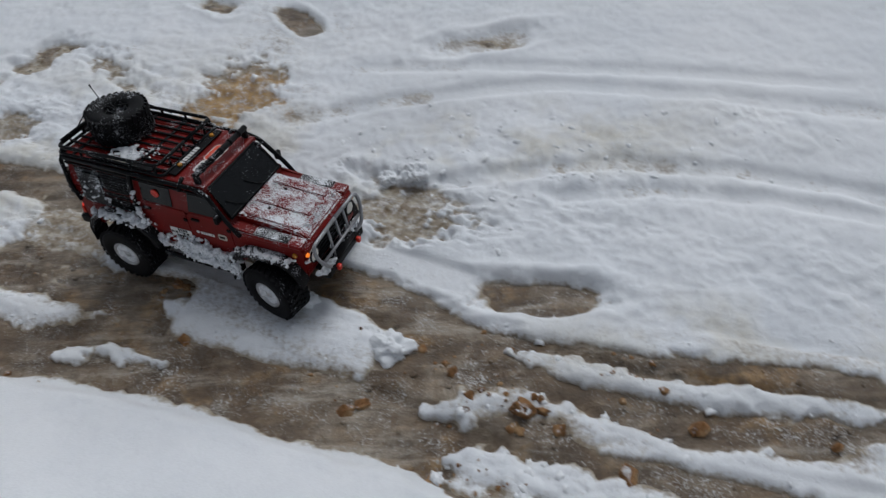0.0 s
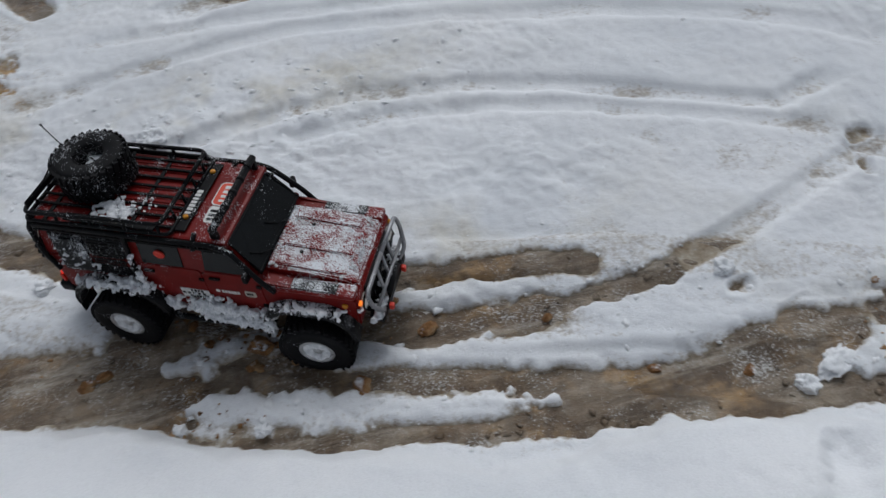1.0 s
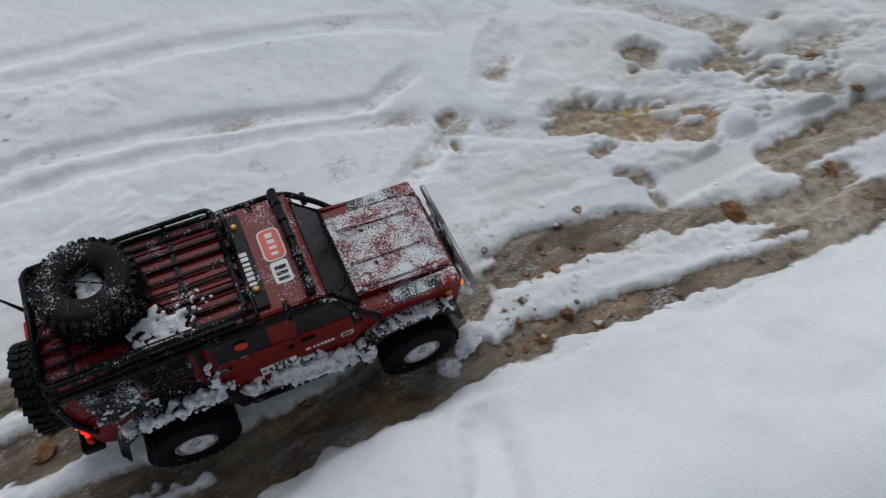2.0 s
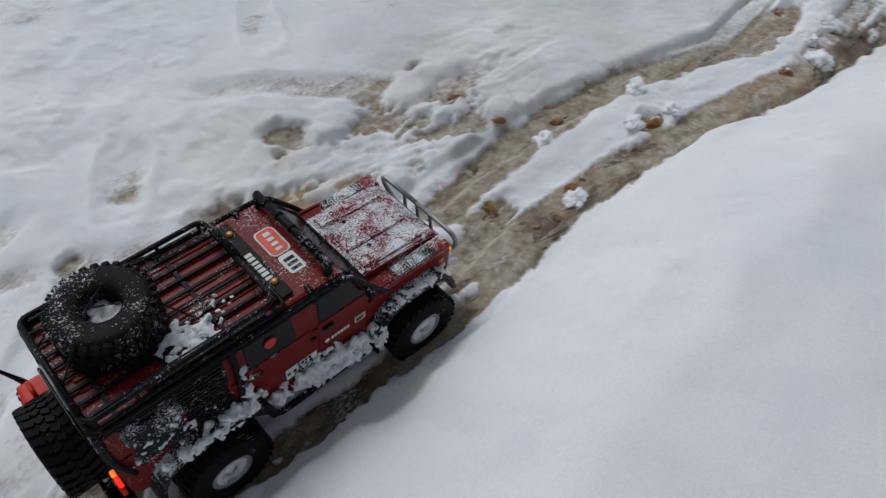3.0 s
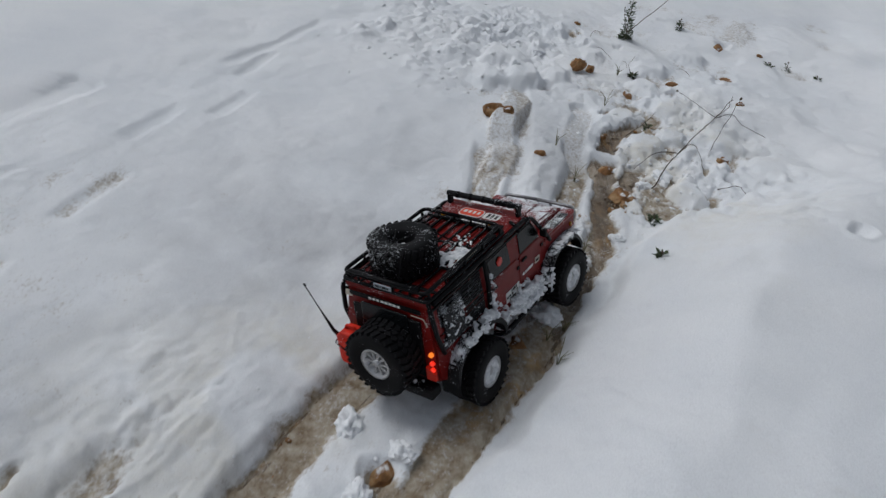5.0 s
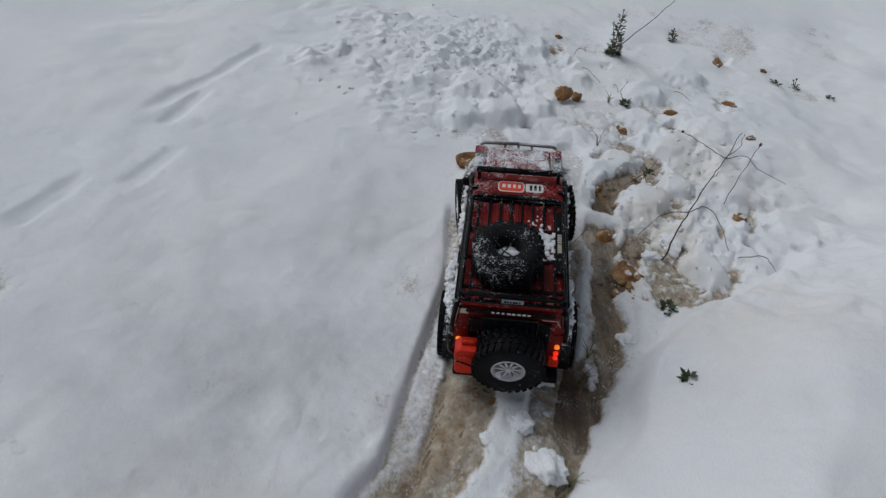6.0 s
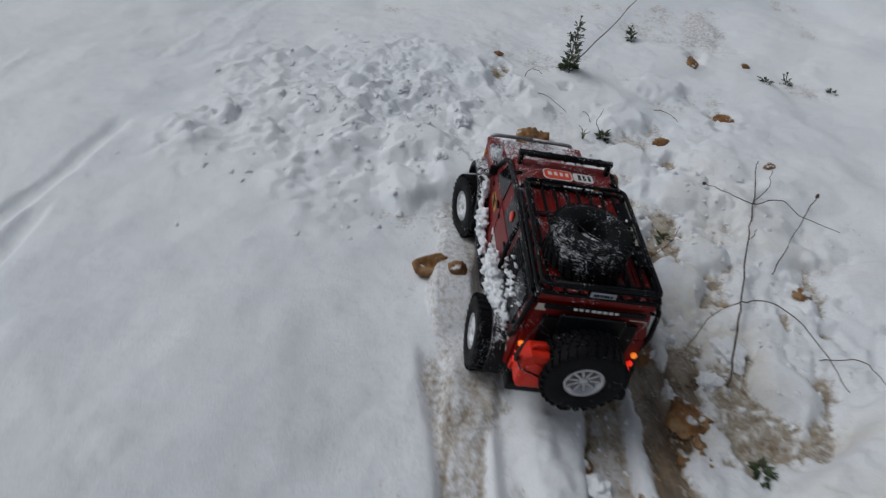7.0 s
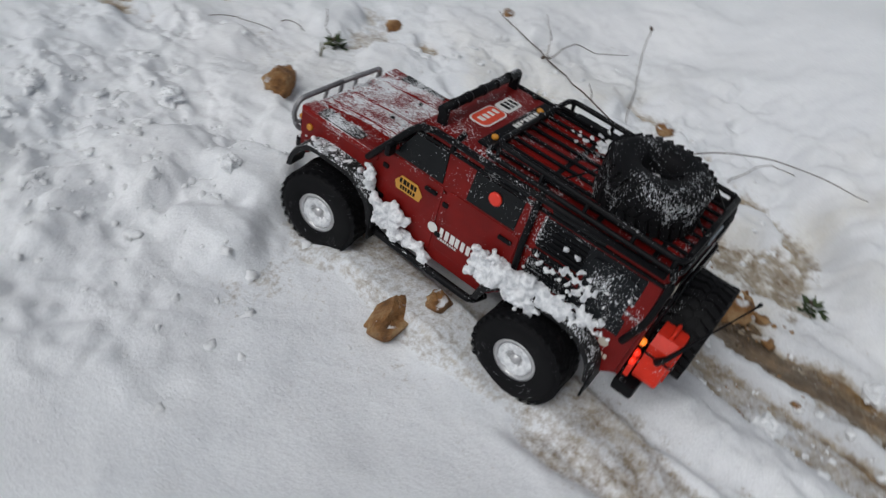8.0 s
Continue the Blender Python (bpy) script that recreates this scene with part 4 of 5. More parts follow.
    # windscreen
    def screen(u, v, d):
        return Vector((0.0885 - 0.0385 * v + d * 0.84, u * (0.079 - 0.006 * v), 0.188 + 0.052 * v + d * 0.54))
    bm = slab([(-1, 0), (1, 0), (0.96, 1), (-0.96, 1)], screen, 0.003)
    part("windscreen", bm, SMOKE, truck, "dark smoked windscreen speckled with snow")
    part("screen_frame", tube([screen(-1, 0, 0.003), screen(1, 0, 0.003), screen(0.98, 1, 0.003), screen(-0.98, 1, 0.003)], 0.003, None, 6, True), BLACK, truck)
    for y in (-0.03, 0.03):
        part("wiper", tube([(0.094, y, 0.190), (0.087, y - 0.02, 0.200), (0.075, y - 0.034, 0.214)], 0.0011, None, 5), BLACK, truck)

    # flanks
    for sgn in (-1, 1):
        pl = side_place(sgn)
        front_win = [(0.006, 0.190), (0.080, 0.190), (0.058, 0.227), (0.010, 0.227)]
        rear_win = [(-0.094, 0.190), (-0.028, 0.190), (-0.028, 0.227), (-0.094, 0.227)]
        for w in (front_win, rear_win):
            part("side_window", slab(w, pl, 0.0016, None, 0.0006), SMOKE, truck, "smoked dark side window")
        part("side_panel", slab([(-0.243, 0.150), (-0.120, 0.150), (-0.120, 0.226), (-0.243, 0.226)], pl, 0.0022, None, 0.0008), VENT, truck,
             "black louvred rear side panel crusted with snow")
        bm = bmesh.new()
        for z in np.linspace(0.158, 0.220, 12):
            slab([(-0.178, z), (-0.124, z), (-0.124, z + 0.0028), (-0.178, z + 0.0028)], lambda u, v, d: pl(u, v, d + 0.0022), 0.0014, bm)
        part("louvre", bm, BLACK, truck)
        bm = slab(round_rect(-0.238, -0.184, 0.158, 0.220, 0.006), lambda u, v, d: pl(u, v, d + 0.0022), 0.003, None, 0.001)
        part("side_locker", bm, VENT, truck)
        part("alpine_window", slab(round_rect(-0.19, -0.125, 0.2335, 0.2425, 0.003), lambda x, z, d: Vector((x, sgn * (0.0808 + d), z)), 0.0014), SMOKE, truck)
        part("alpine_window", slab(round_rect(-0.095, -0.035, 0.2335, 0.2425, 0.003), lambda x, z, d: Vector((x, sgn * (0.0808 + d), z)), 0.0014), SMOKE, truck)
        # doors: seams, handles, hinges
        for x0, x1, z0 in ((0.002, 0.088, 0.092), (-0.104, -0.004, 0.10)):
            bm = slab(round_rect(x0, x1, z0, 0.187, 0.004), pl, 0.0012, None, 0.0006)
            door = part("door", bm, RED, truck, "red door with stickers and caked snow")
            part("handle", slab(round_rect(x0 + 0.006, x0 + 0.024, 0.172, 0.177, 0.002), lambda u, v, d: pl(u, v, d + 0.0012), 0.003, None, 0.001), BLACK, door)
            for z in (0.120, 0.165):
                part("hinge", slab(round_rect(x1 - 0.006, x1 + 0.002, z, z + 0.006, 0.001), lambda u, v, d: pl(u, v, d + 0.0012), 0.002), BLACK, door)
        part("marker_dot", turned([(0.0085, 0), (0.0085, 0.0022), (0.006, 0.003)], 16, None, pose(-0.061, sgn * 0.0848, 0.211, 0, 0, 0 if sgn > 0 else 180)), DOT, truck, "round red marker on the window")
        part("side_lamp", turned([(0.005, 0), (0.004, 0.003)], 12, None, pose(0.215, sgn * 0.0885, 0.148, 0, 0, 0 if sgn > 0 else 180)), AMBER, truck)
        # stickers as bars
        on = lambda u, v, d: pl(u, v, d + 0.0016)
        if sgn < 0:
            part("sticker", slab([(-0.052, 0.118), (-0.004, 0.118), (-0.004, 0.140), (-0.052, 0.140)], on, 0.0004), WHITE, truck, "white sticker with dark bars")
            for k, (w0, w1) in enumerate(((-0.034, -0.012), (-0.050, -0.008), (-0.040, -0.010))):
                bars(truck, lambda u, v, d: pl(u, v, d + 0.0021), w0, w1, 0.1345 - 0.0072 * k, 0.139 - 0.0072 * k, 4 + k, 3 + k, BLACK)
            bars(truck, on, 0.020, 0.050, 0.142, 0.148, 6, 5, WHITE)
            part("round_emblem", slab(round_rect(0.010, 0.017, 0.1415, 0.1485, 0.0034), on, 0.0005), WHITE, truck)
            part("badge", slab(round_rect(0.058, 0.076, 0.140, 0.153, 0.003), on, 0.0005), CREAM, truck, "small cream and green badge")
            bars(truck, lambda u, v, d: pl(u, v, d + 0.0021), 0.061, 0.073, 0.144, 0.149, 3, 6, BLACK)
        else:
            part("badge", slab([(0.030, 0.148), (0.066, 0.148), (0.069, 0.158), (0.060, 0.169), (0.036, 0.169), (0.027, 0.158)], on, 0.0005), YELLOW, truck, "yellow badge with dark bars")
            bars(truck, lambda u, v, d: pl(u, v, d + 0.0021), 0.062, 0.034, 0.159, 0.1655, 5, 8, BLACK)
            bars(truck, lambda u, v, d: pl(u, v, d + 0.0021), 0.060, 0.036, 0.151, 0.156, 6, 9, BLACK)
            bars(truck, on, -0.008, -0.056, 0.122, 0.135, 6, 11, WHITE)
            bars(truck, on, -0.008, -0.036, 0.117, 0.120, 8, 12, WHITE)
            part("round_emblem", slab(round_rect(-0.004, 0.010, 0.121, 0.135, 0.0068), on, 0.0005), WHITE, truck)
            bars(truck, pl, -0.226, -0.246, 0.112, 0.118, 4, 13, CREAM)
            part("round_emblem", slab(round_rect(-0.240, -0.228, 0.126, 0.138, 0.0058), pl, 0.0006), CREAM, truck)
        # wheel-arch flares
        for cx in (-0.162, 0.162):
            bm = bmesh.new()
            pts = []
            for (ux, uz), (wx, wz) in zip(rounded2([(-0.084, 0.088), (-0.078, 0.118), (-0.046, 0.146), (0.044, 0.146), (0.076, 0.116), (0.082, 0.094)]),
                                          rounded2([(-0.075, 0.086), (-0.069, 0.113), (-0.042, 0.136), (0.040, 0.136), (0.067, 0.111), (0.073, 0.092)])):
                short = 0.86 if cx > 0 and ux > 0 else 1.0
                pts.append((cx + wx * short, wz, cx + ux * short, uz))
            rings = []
            for xi, zi, xo, zo in pts:
                rings.append([bm.verts.new((x, sgn * y, z)) for x, y, z in ((xo, 0.086, zo), (xo, 0.104, zo - 0.002), (xo, 0.109, zo - 0.006), (xi, 0.109, zi - 0.002), (xi, 0.086, zi))])
            for p, q in zip(rings, rings[1:]):
                for k in range(5):
                    bm.faces.new((p[k], p[(k + 1) % 5], q[(k + 1) % 5], q[k]))
            bm.faces.new(rings[0]), bm.faces.new(rings[-1][::-1])
            part("fender_flare", bm, FLARE, truck, "black wheel-arch flare capped with snow")
        # rock slider, mud flaps, mirror
        part("rock_slider", tube(rounded([(-0.085, sgn * 0.080, 0.075), (-0.078, sgn * 0.100, 0.074), (0.078, sgn * 0.100, 0.074), (0.085, sgn * 0.080, 0.075)], 0.01), 0.005), BLACK, truck)
        for x in (-0.242, 0.082):
            part("mud_flap", box(x - 0.0015, x + 0.0015, *sorted((sgn * 0.075, sgn * 0.110)), 0.062, 0.10, 0.001), BLACK, truck)
        part("mirror", box(0.074, 0.082, *sorted((sgn * 0.092, sgn * 0.106)), 0.192, 0.208, 0.003), BLACK, truck)
        # exo cage: pillar, roof rail, hoops
        y0, y1 = sgn * 0.0945, sgn * 0.0855
        part("cage_pillar", tube(rounded([(0.112, y0, 0.166), (0.094, y0, 0.190), (0.055, y1, 0.240), (0.030, y1, 0.2455)], 0.015), 0.0042), BLACK, truck)
        part("cage_rail", tube([(0.035, y1, 0.2455), (-0.255, y1, 0.2445)], 0.0040), BLACK, truck)
        part("cage_hoop", tube(rounded([(-0.112, sgn * 0.094, 0.150), (-0.110, sgn * 0.093, 0.188), (-0.108, y1, 0.240), (-0.106, sgn * 0.075, 0.2535)], 0.01), 0.004), BLACK, truck)
        part("cage_hoop", tube(rounded([(0.004, sgn * 0.090, 0.236), (0.004, y1, 0.246), (0.004, sgn * 0.072, 0.2535)], 0.006), 0.0036), BLACK, truck)
        part("cage_hoop", tube(rounded([(-0.250, sgn * 0.094, 0.152), (-0.262, sgn * 0.092, 0.188), (-0.264, y1, 0.240), (-0.255, sgn * 0.075, 0.254)], 0.012), 0.004), BLACK, truck)
        part("gutter", box(-0.262, 0.06, *sorted((sgn * 0.078, sgn * 0.0835)), 0.2285, 0.2325, 0.001), BLACK, truck)

    # roof rack
    rack = part("roof_rack", tube(rounded([(-0.262, -0.068, 0.268), (-0.262, 0.068, 0.268)], 0.01), 0.0034), BLACK, truck, "black tubular roof rack with snow")
    top = rounded([(-0.040, 0.0, 0.270), (-0.040, 0.078, 0.270), (-0.262, 0.080, 0.264), (-0.262, 0.0, 0.264)], 0.012)
    for sgn in (-1, 1):
        part("upper_rail", tube([(p.x, sgn * p.y, p.z) for p in top], 0.0033), BLACK, rack)
        part("lower_rail", tube(rounded([(-0.03, sgn * 0.0, 0.2535), (-0.03, sgn * 0.081, 0.2535), (-0.264, sgn * 0.083, 0.2515), (-0.264, 0.0, 0.2515)], 0.01), 0.003), BLACK, rack)
        for x in (-0.045, -0.10, -0.155, -0.21, -0.255):
            part("rack_post", tube([(x, sgn * 0.0815, 0.2525), (x, sgn * 0.079, 0.267)], 0.0025, None, 6), BLACK, rack)
    for y in (-0.05, -0.017, 0.017, 0.05):
        for x, z in ((-0.262, 0.266), (-0.035, 0.270)):
            part("rack_post", tube([(x, y, 0.2525), (x, y, z)], 0.0022, None, 6), BLACK, rack)
    for y in np.linspace(-0.066, 0.066, 8):
        part("rack_slat", box(-0.262, -0.032, y - 0.0022, y + 0.0022, 0.2515, 0.2545, 0.0008), BLACK, rack)
    for x in (-0.235, -0.17, -0.10):
        part("rack_slat", box(x - 0.003, x + 0.003, -0.081, 0.081, 0.2495, 0.252, 0.0008), BLACK, rack)
    part("front_panel", box(-0.032, -0.012, -0.070, 0.070, 0.2505, 0.2535, 0.001), BLACK, rack)
    bars(rack, lambda u, v, d: Vector((v, u, 0.2536 + d)), -0.038, 0.012, -0.027, -0.018, 7, 21, WHITE)
    for y in (-0.045, 0.050):
        part("roof_lamp", turned([(0.0042, 0), (0.0042, 0.003), (0.002, 0.0045)], 12, None, pose(-0.021, y, 0.2535, 90)), AMBER, rack)
    part("name_plate", box(-0.2675, -0.2655, -0.018, 0.016, 0.254, 0.262, 0.0006), plain("dull_plate", (0.30, 0.34, 0.38)), rack)
    bars(rack, lambda u, v, d: Vector((-0.2676 - d, u, v)), 0.012, -0.015, 0.256, 0.260, 6, 22, BLACK)
    part("sand_ladder", box(-0.20, -0.055, -0.080, -0.066, 0.256, 0.259, 0.001), BLACK, rack, "black recovery board with a pale print")
    bars(rack, lambda u, v, d: Vector((u, v, 0.2592 + d)), -0.155, -0.110, -0.0765, -0.0695, 8, 23, CREAM)
    bm, r2 = bmesh.new(), random.Random(77)
    for k in range(90):
        lump(bm, (r2.gauss(-0.138, 0.020), r2.gauss(-0.048, 0.011), 0.2535), r2.uniform(0.002, 0.0065), r2, 0.4, 0.8, 2)
    melt(part("rack_slush", bm, CRUST, rack, "patch of wet snow lying on the rack"))

    # roof sign as plain shapes, light bar
    sign = lambda u, v, d: Vector((v, u, 0.2487 + d))
    part("roof_sign", slab(round_rect(-0.012, 0.036, 0.000, 0.028, 0.008), sign, 0.0006), WHITE, roof, "orange-red and white rounded sign on the roof")
    part("sign_field", slab(round_rect(-0.010, 0.034, 0.002, 0.026, 0.007), lambda u, v, d: sign(u, v, d + 0.0006), 0.0005), SIGNRED, roof)
    bars(roof, lambda u, v, d: sign(u, v, d + 0.0011), -0.005, 0.031, 0.010, 0.019, 4, 31, WHITE)
    part("roof_sign", slab(round_rect(-0.046, -0.014, 0.003, 0.025, 0.004), sign, 0.0006), WHITE, roof)
    bars(roof, lambda u, v, d: sign(u, v, d + 0.0006), -0.042, -0.018, 0.007, 0.021, 3, 32, BLACK)
    part("light_bar", tube([(0.037, -0.077, 0.267), (0.037, 0.077, 0.267)], 0.0055, None, 10), BLACK, truck, "black roof light bar")
    for y in (-0.072, 0.072):
        part("bracket", box(0.030, 0.042, y - 0.003, y + 0.003, 0.246, 0.268, 0.001), BLACK, truck)
    for y in np.linspace(-0.055, 0.055, 5):
        part("light_bar_clamp", turned([(0.0062, -0.003), (0.0066, 0), (0.0062, 0.003)], 12, None, pose(0.037, y, 0.267)), BLACK, truck)

    # front end
    part("grille", box(0.232, 0.2385, -0.058, 0.058, 0.112, 0.158, 0.002), BLACK, truck, "black grille packed with snow")
    for z in np.linspace(0.120, 0.152, 5):
        part("grille_slat", box(0.238, 0.2405, -0.052, 0.052, z - 0.0014, z + 0.0014, 0.0005), BLACK, truck)
    for sgn in (-1, 1):
        lamp = part("headlight", turned([(0.0125, 0), (0.0125, 0.004), (0.009, 0.0065)], 20, None, pose(0.235, sgn * 0.066, 0.138, 0, 0, -90)), HEAD_ON, truck, "round headlight behind the bull bar")
        part("bezel", tube([(0.2395, sgn * 0.066 + 0.0135 * math.cos(k * math.tau / 20), 0.138 + 0.0135 * math.sin(k * math.tau / 20)) for k in range(20)], 0.0018, None, 6, True), BLACK, lamp)
        part("turn_signal", turned([(0.0042, 0), (0.0036, 0.004)], 12, None, pose(0.235, sgn * 0.082, 0.150, 0, 0, -90)), AMBER_ON if sgn < 0 else AMBER, truck, "amber turn signal")
        part("tow_hook", box(0.262, 0.270, sgn * 0.038 - 0.004, sgn * 0.038 + 0.004, 0.085, 0.096, 0.002), DOT, truck, "small red tow hook")
        bar = [(0.252, sgn * 0.040, 0.092), (0.264, sgn * 0.064, 0.112), (0.254, sgn * 0.081, 0.145), (0.248, sgn * 0.079, 0.168), (0.248, 0.0, 0.170)]
        part("bull_bar", tube(rounded(bar, 0.012), 0.0036), STEEL, truck, "grey tubular bull bar")
        part("bull_bar_upright", tube([(0.258, sgn * 0.030, 0.096), (0.248, sgn * 0.028, 0.169)], 0.0028, None, 7), STEEL, truck)
    part("bull_bar_cross", tube([(0.257, -0.074, 0.125), (0.257, 0.074, 0.125)], 0.003, None, 7), STEEL, truck)
    part("bull_bar_upright", tube([(0.258, 0, 0.096), (0.248, 0, 0.169)], 0.0028, None, 7), STEEL, truck)
    part("front_bumper", box(0.238, 0.262, -0.066, 0.066, 0.082, 0.100, 0.004), BLACK, truck, "black front bumper with caked snow")
    part("winch", turned([(0.012, -0.03), (0.012, 0.03)], 14, None, pose(0.252, 0, 0.106)), BLACK, truck)

    # rear end
    part("rear_recess", box(-0.2695, -0.264, -0.066, 0.066, 0.108, 0.212, 0.002), BLACK, truck, "black tail door")
    part("rear_window", box(-0.2725, -0.269, -0.046, 0.046, 0.188, 0.222, 0.002), SMOKE, truck)
    rear = lambda u, v, d: Vector((-0.2665 - d, u, v))
    part("rear_strip", slab(round_rect(-0.070, 0.070, 0.2265, 0.2345, 0.003), rear, 0.0015), BLACK, truck)
    bars(truck, lambda u, v, d: rear(u, v, d + 0.0015), 0.030, -0.034, 0.2285, 0.2325, 8, 41, WHITE)
    part("white_mark", slab([(0.066, 0.222), (0.080, 0.222), (0.078, 0.233), (0.068, 0.234)], rear, 0.0008), CREAM, truck)
    part("rear_line", tube([(-0.2672, -0.050, 0.221), (-0.2672, -0.073, 0.221), (-0.2675, -0.080, 0.208)], 0.0009, None, 5), CREAM, truck)
    part("rear_bumper", box(-0.288, -0.262, -0.088, 0.088, 0.080, 0.098, 0.004), BLACK, truck, "black rear bumper")
    part("tow_hitch", box(-0.306, -0.286, -0.008, 0.008, 0.070, 0.082, 0.002), BLACK, truck)
    part("spare_carrier", box(-0.284, -0.268, -0.016, 0.016, 0.125, 0.165, 0.003), BLACK, truck)
    spare = wheel(truck, 1, "spare_wheel", snow=False)
    tagged(spare, "spare wheel with a silver rim on the tail door")
    spare.matrix_local = pose(-0.292, -0.004, 0.143, 0, 0, 90)
    bm = slab([(0.040, 0.108), (0.080, 0.108), (0.084, 0.115), (0.084, 0.162), (0.074, 0.172), (0.050, 0.172), (0.040, 0.162)], lambda u, v, d: Vector((-0.275 - d, u, v)), 0.028, None, 0.004)
    can = part("jerry_can", bm, CAN, truck, "orange-red fuel can on the tail")
    bm = slab([(0.049, 0.118), (0.075, 0.118), (0.077, 0.152), (0.068, 0.161), (0.049, 0.152)], lambda u, v, d: Vector((-0.303 - d, u, v)), 0.0022, None, 0.001)
    part("pressed_panel", bm, CAN, can)
    part("can_handle", tube(rounded([(-0.289, 0.050, 0.171), (-0.289, 0.053, 0.179), (-0.289, 0.069, 0.179), (-0.289, 0.072, 0.171)], 0.004), 0.0026, None, 6), CAN, can)
    part("can_strap", tube(rounded([(-0.274, 0.038, 0.128), (-0.306, 0.038, 0.128), (-0.306, 0.086, 0.150), (-0.274, 0.087, 0.152)], 0.005), 0.0012, None, 5), BLACK, can)
    part("antenna", tube([(-0.290, 0.088, 0.150), (-0.297, 0.093, 0.166), (-0.316, 0.094, 0.222), (-0.334, 0.092, 0.272), (-0.336, 0.092, 0.279)], [0.0045, 0.0030, 0.0009, 0.0009, 0.0020], None, 7), BLACK, truck, "thin black whip antenna")
    for sgn in (-1, 1):
        for z, mat, nm in ((0.156, AMBER_ON, "amber tail lamp, lit"), (0.139, RED_ON, "red tail lamp, lit"), (0.126, RED_ON, "red brake lamp, lit")):
            lamp = part("tail_light", turned([(0.0042, 0), (0.0042, 0.004), (0.0025, 0.0055)], 14, None, pose(-0.266, sgn * 0.0805, z, 0, 0, 90)), mat, truck, nm)
        part("lamp_guard", slab([(0.070 * sgn, 0.108), (0.087 * sgn, 0.108), (0.087 * sgn, 0.122), (0.070 * sgn, 0.132)], lambda u, v, d: Vector((-0.267 - d, u, v)), 0.006, None, 0.001), CAN, truck)

    # spare tyre lying on the rack, held by a cord
    rack_tyre = part("rack_tyre", tyre_mesh(0.050, 30, 0.056, 0.021), RUBBER_SNOW, truck, "black lugged tyre on the roof rack, speckled with snow")
    rack_tyre.matrix_local = pose(-0.190, 0.012, 0.280, 90, 0, 20)
    rng, bm = random.Random(4), bmesh.new()
    for k in range(30):
        a, r = rng.random() * math.tau, 0.019 * math.sqrt(rng.random())
        lump(bm, (-0.190 + r * math.cos(a), 0.012 + r * math.sin(a), 0.268 + 0.012 * rng.random()), rng.uniform(0.004, 0.009), rng, 0.8)
    melt(part("snow_plug", bm, CRUST, truck, "grey snow inside the rack tyre"))
    part("lashing", tube([(-0.262, 0.03, 0.268), (-0.225, 0.028, 0.304), (-0.19, 0.012, 0.300), (-0.15, -0.01, 0.303), (-0.12, -0.04, 0.27)], 0.0012, None, 5), BLACK, truck)
    part("lashing", tube([(-0.262, -0.03, 0.268), (-0.232, -0.02, 0.304), (-0.20, 0.02, 0.301), (-0.16, 0.045, 0.303), (-0.12, 0.07, 0.27)], 0.0012, None, 5), BLACK, truck)

    # underside
    part("chassis", box(-0.235, 0.235, -0.036, 0.036, 0.062, 0.082, 0.004), BLACK, truck)
    for x in (-0.162, 0.162):
        part("axle", tube([(x, -0.085, 0.0585), (x, 0.085, 0.0585)], 0.009, None, 10), BLACK, truck)
        part("differential", turned([(0.008, -0.018), (0.019, -0.008), (0.019, 0.008), (0.008, 0.018)], 14, None, pose(x, 0.01, 0.0585)), BLACK, truck)
        for sgn in (-1, 1):
            part("shock", tube([(x, sgn * 0.055, 0.062), (x * 0.97, sgn * 0.050, 0.105)], 0.007, None, 8), ALLOY, truck)

    # caked snow: centre, spread, count, largest lump
    rng = random.Random(12)
    for cx, cy, cz, sx, sy, sz, count, big in (
            (0.005, -0.096, 0.103, 0.070, 0.004, 0.013, 120, 0.0085), (0.030, -0.101, 0.086, 0.050, 0.004, 0.007, 60, 0.008), (-0.005, -0.0925, 0.122, 0.030, 0.002, 0.010, 26, 0.005),
            (-0.130, -0.100, 0.140, 0.040, 0.008, 0.012, 60, 0.008), (-0.170, -0.104, 0.140, 0.040, 0.006, 0.004, 40, 0.0065), (-0.19, -0.0925, 0.172, 0.045, 0.001, 0.026, 40, 0.004),
            (-0.105, -0.096, 0.170, 0.006, 0.003, 0.030, 30, 0.005), (0.160, -0.100, 0.141, 0.045, 0.008, 0.003, 70, 0.0055), (0.090, -0.104, 0.092, 0.008, 0.004, 0.018, 20, 0.008),
            (0.253, -0.055, 0.104, 0.006, 0.022, 0.006, 34, 0.007), (0.250, 0.03, 0.108, 0.006, 0.040, 0.012, 50, 0.006), (0.225, -0.080, 0.133, 0.012, 0.006, 0.006, 10, 0.005),
            (0.066, 0.098, 0.104, 0.026, 0.005, 0.016, 70, 0.0095), (0.040, 0.096, 0.092, 0.030, 0.004, 0.007, 30, 0.008), (-0.112, 0.102, 0.137, 0.036, 0.008, 0.016, 110, 0.0105),
            (-0.160, 0.102, 0.147, 0.035, 0.006, 0.009, 60, 0.008), (-0.205, 0.098, 0.150, 0.026, 0.004, 0.018, 40, 0.006), (-0.18, 0.093, 0.182, 0.045, 0.002, 0.024, 44, 0.0045),
            (0.100, 0.098, 0.135, 0.006, 0.004, 0.018, 24, 0.007), (0.160, 0.098, 0.142, 0.045, 0.008, 0.003, 30, 0.005), (-0.080, 0.092, 0.125, 0.03, 0.002, 0.02, 20, 0.004),
            (-0.105, -0.045, 0.260, 0.026, 0.022, 0.0015, 26, 0.0035), (-0.275, 0.0, 0.100, 0.006, 0.05, 0.002, 20, 0.005)):
        bm = bmesh.new()
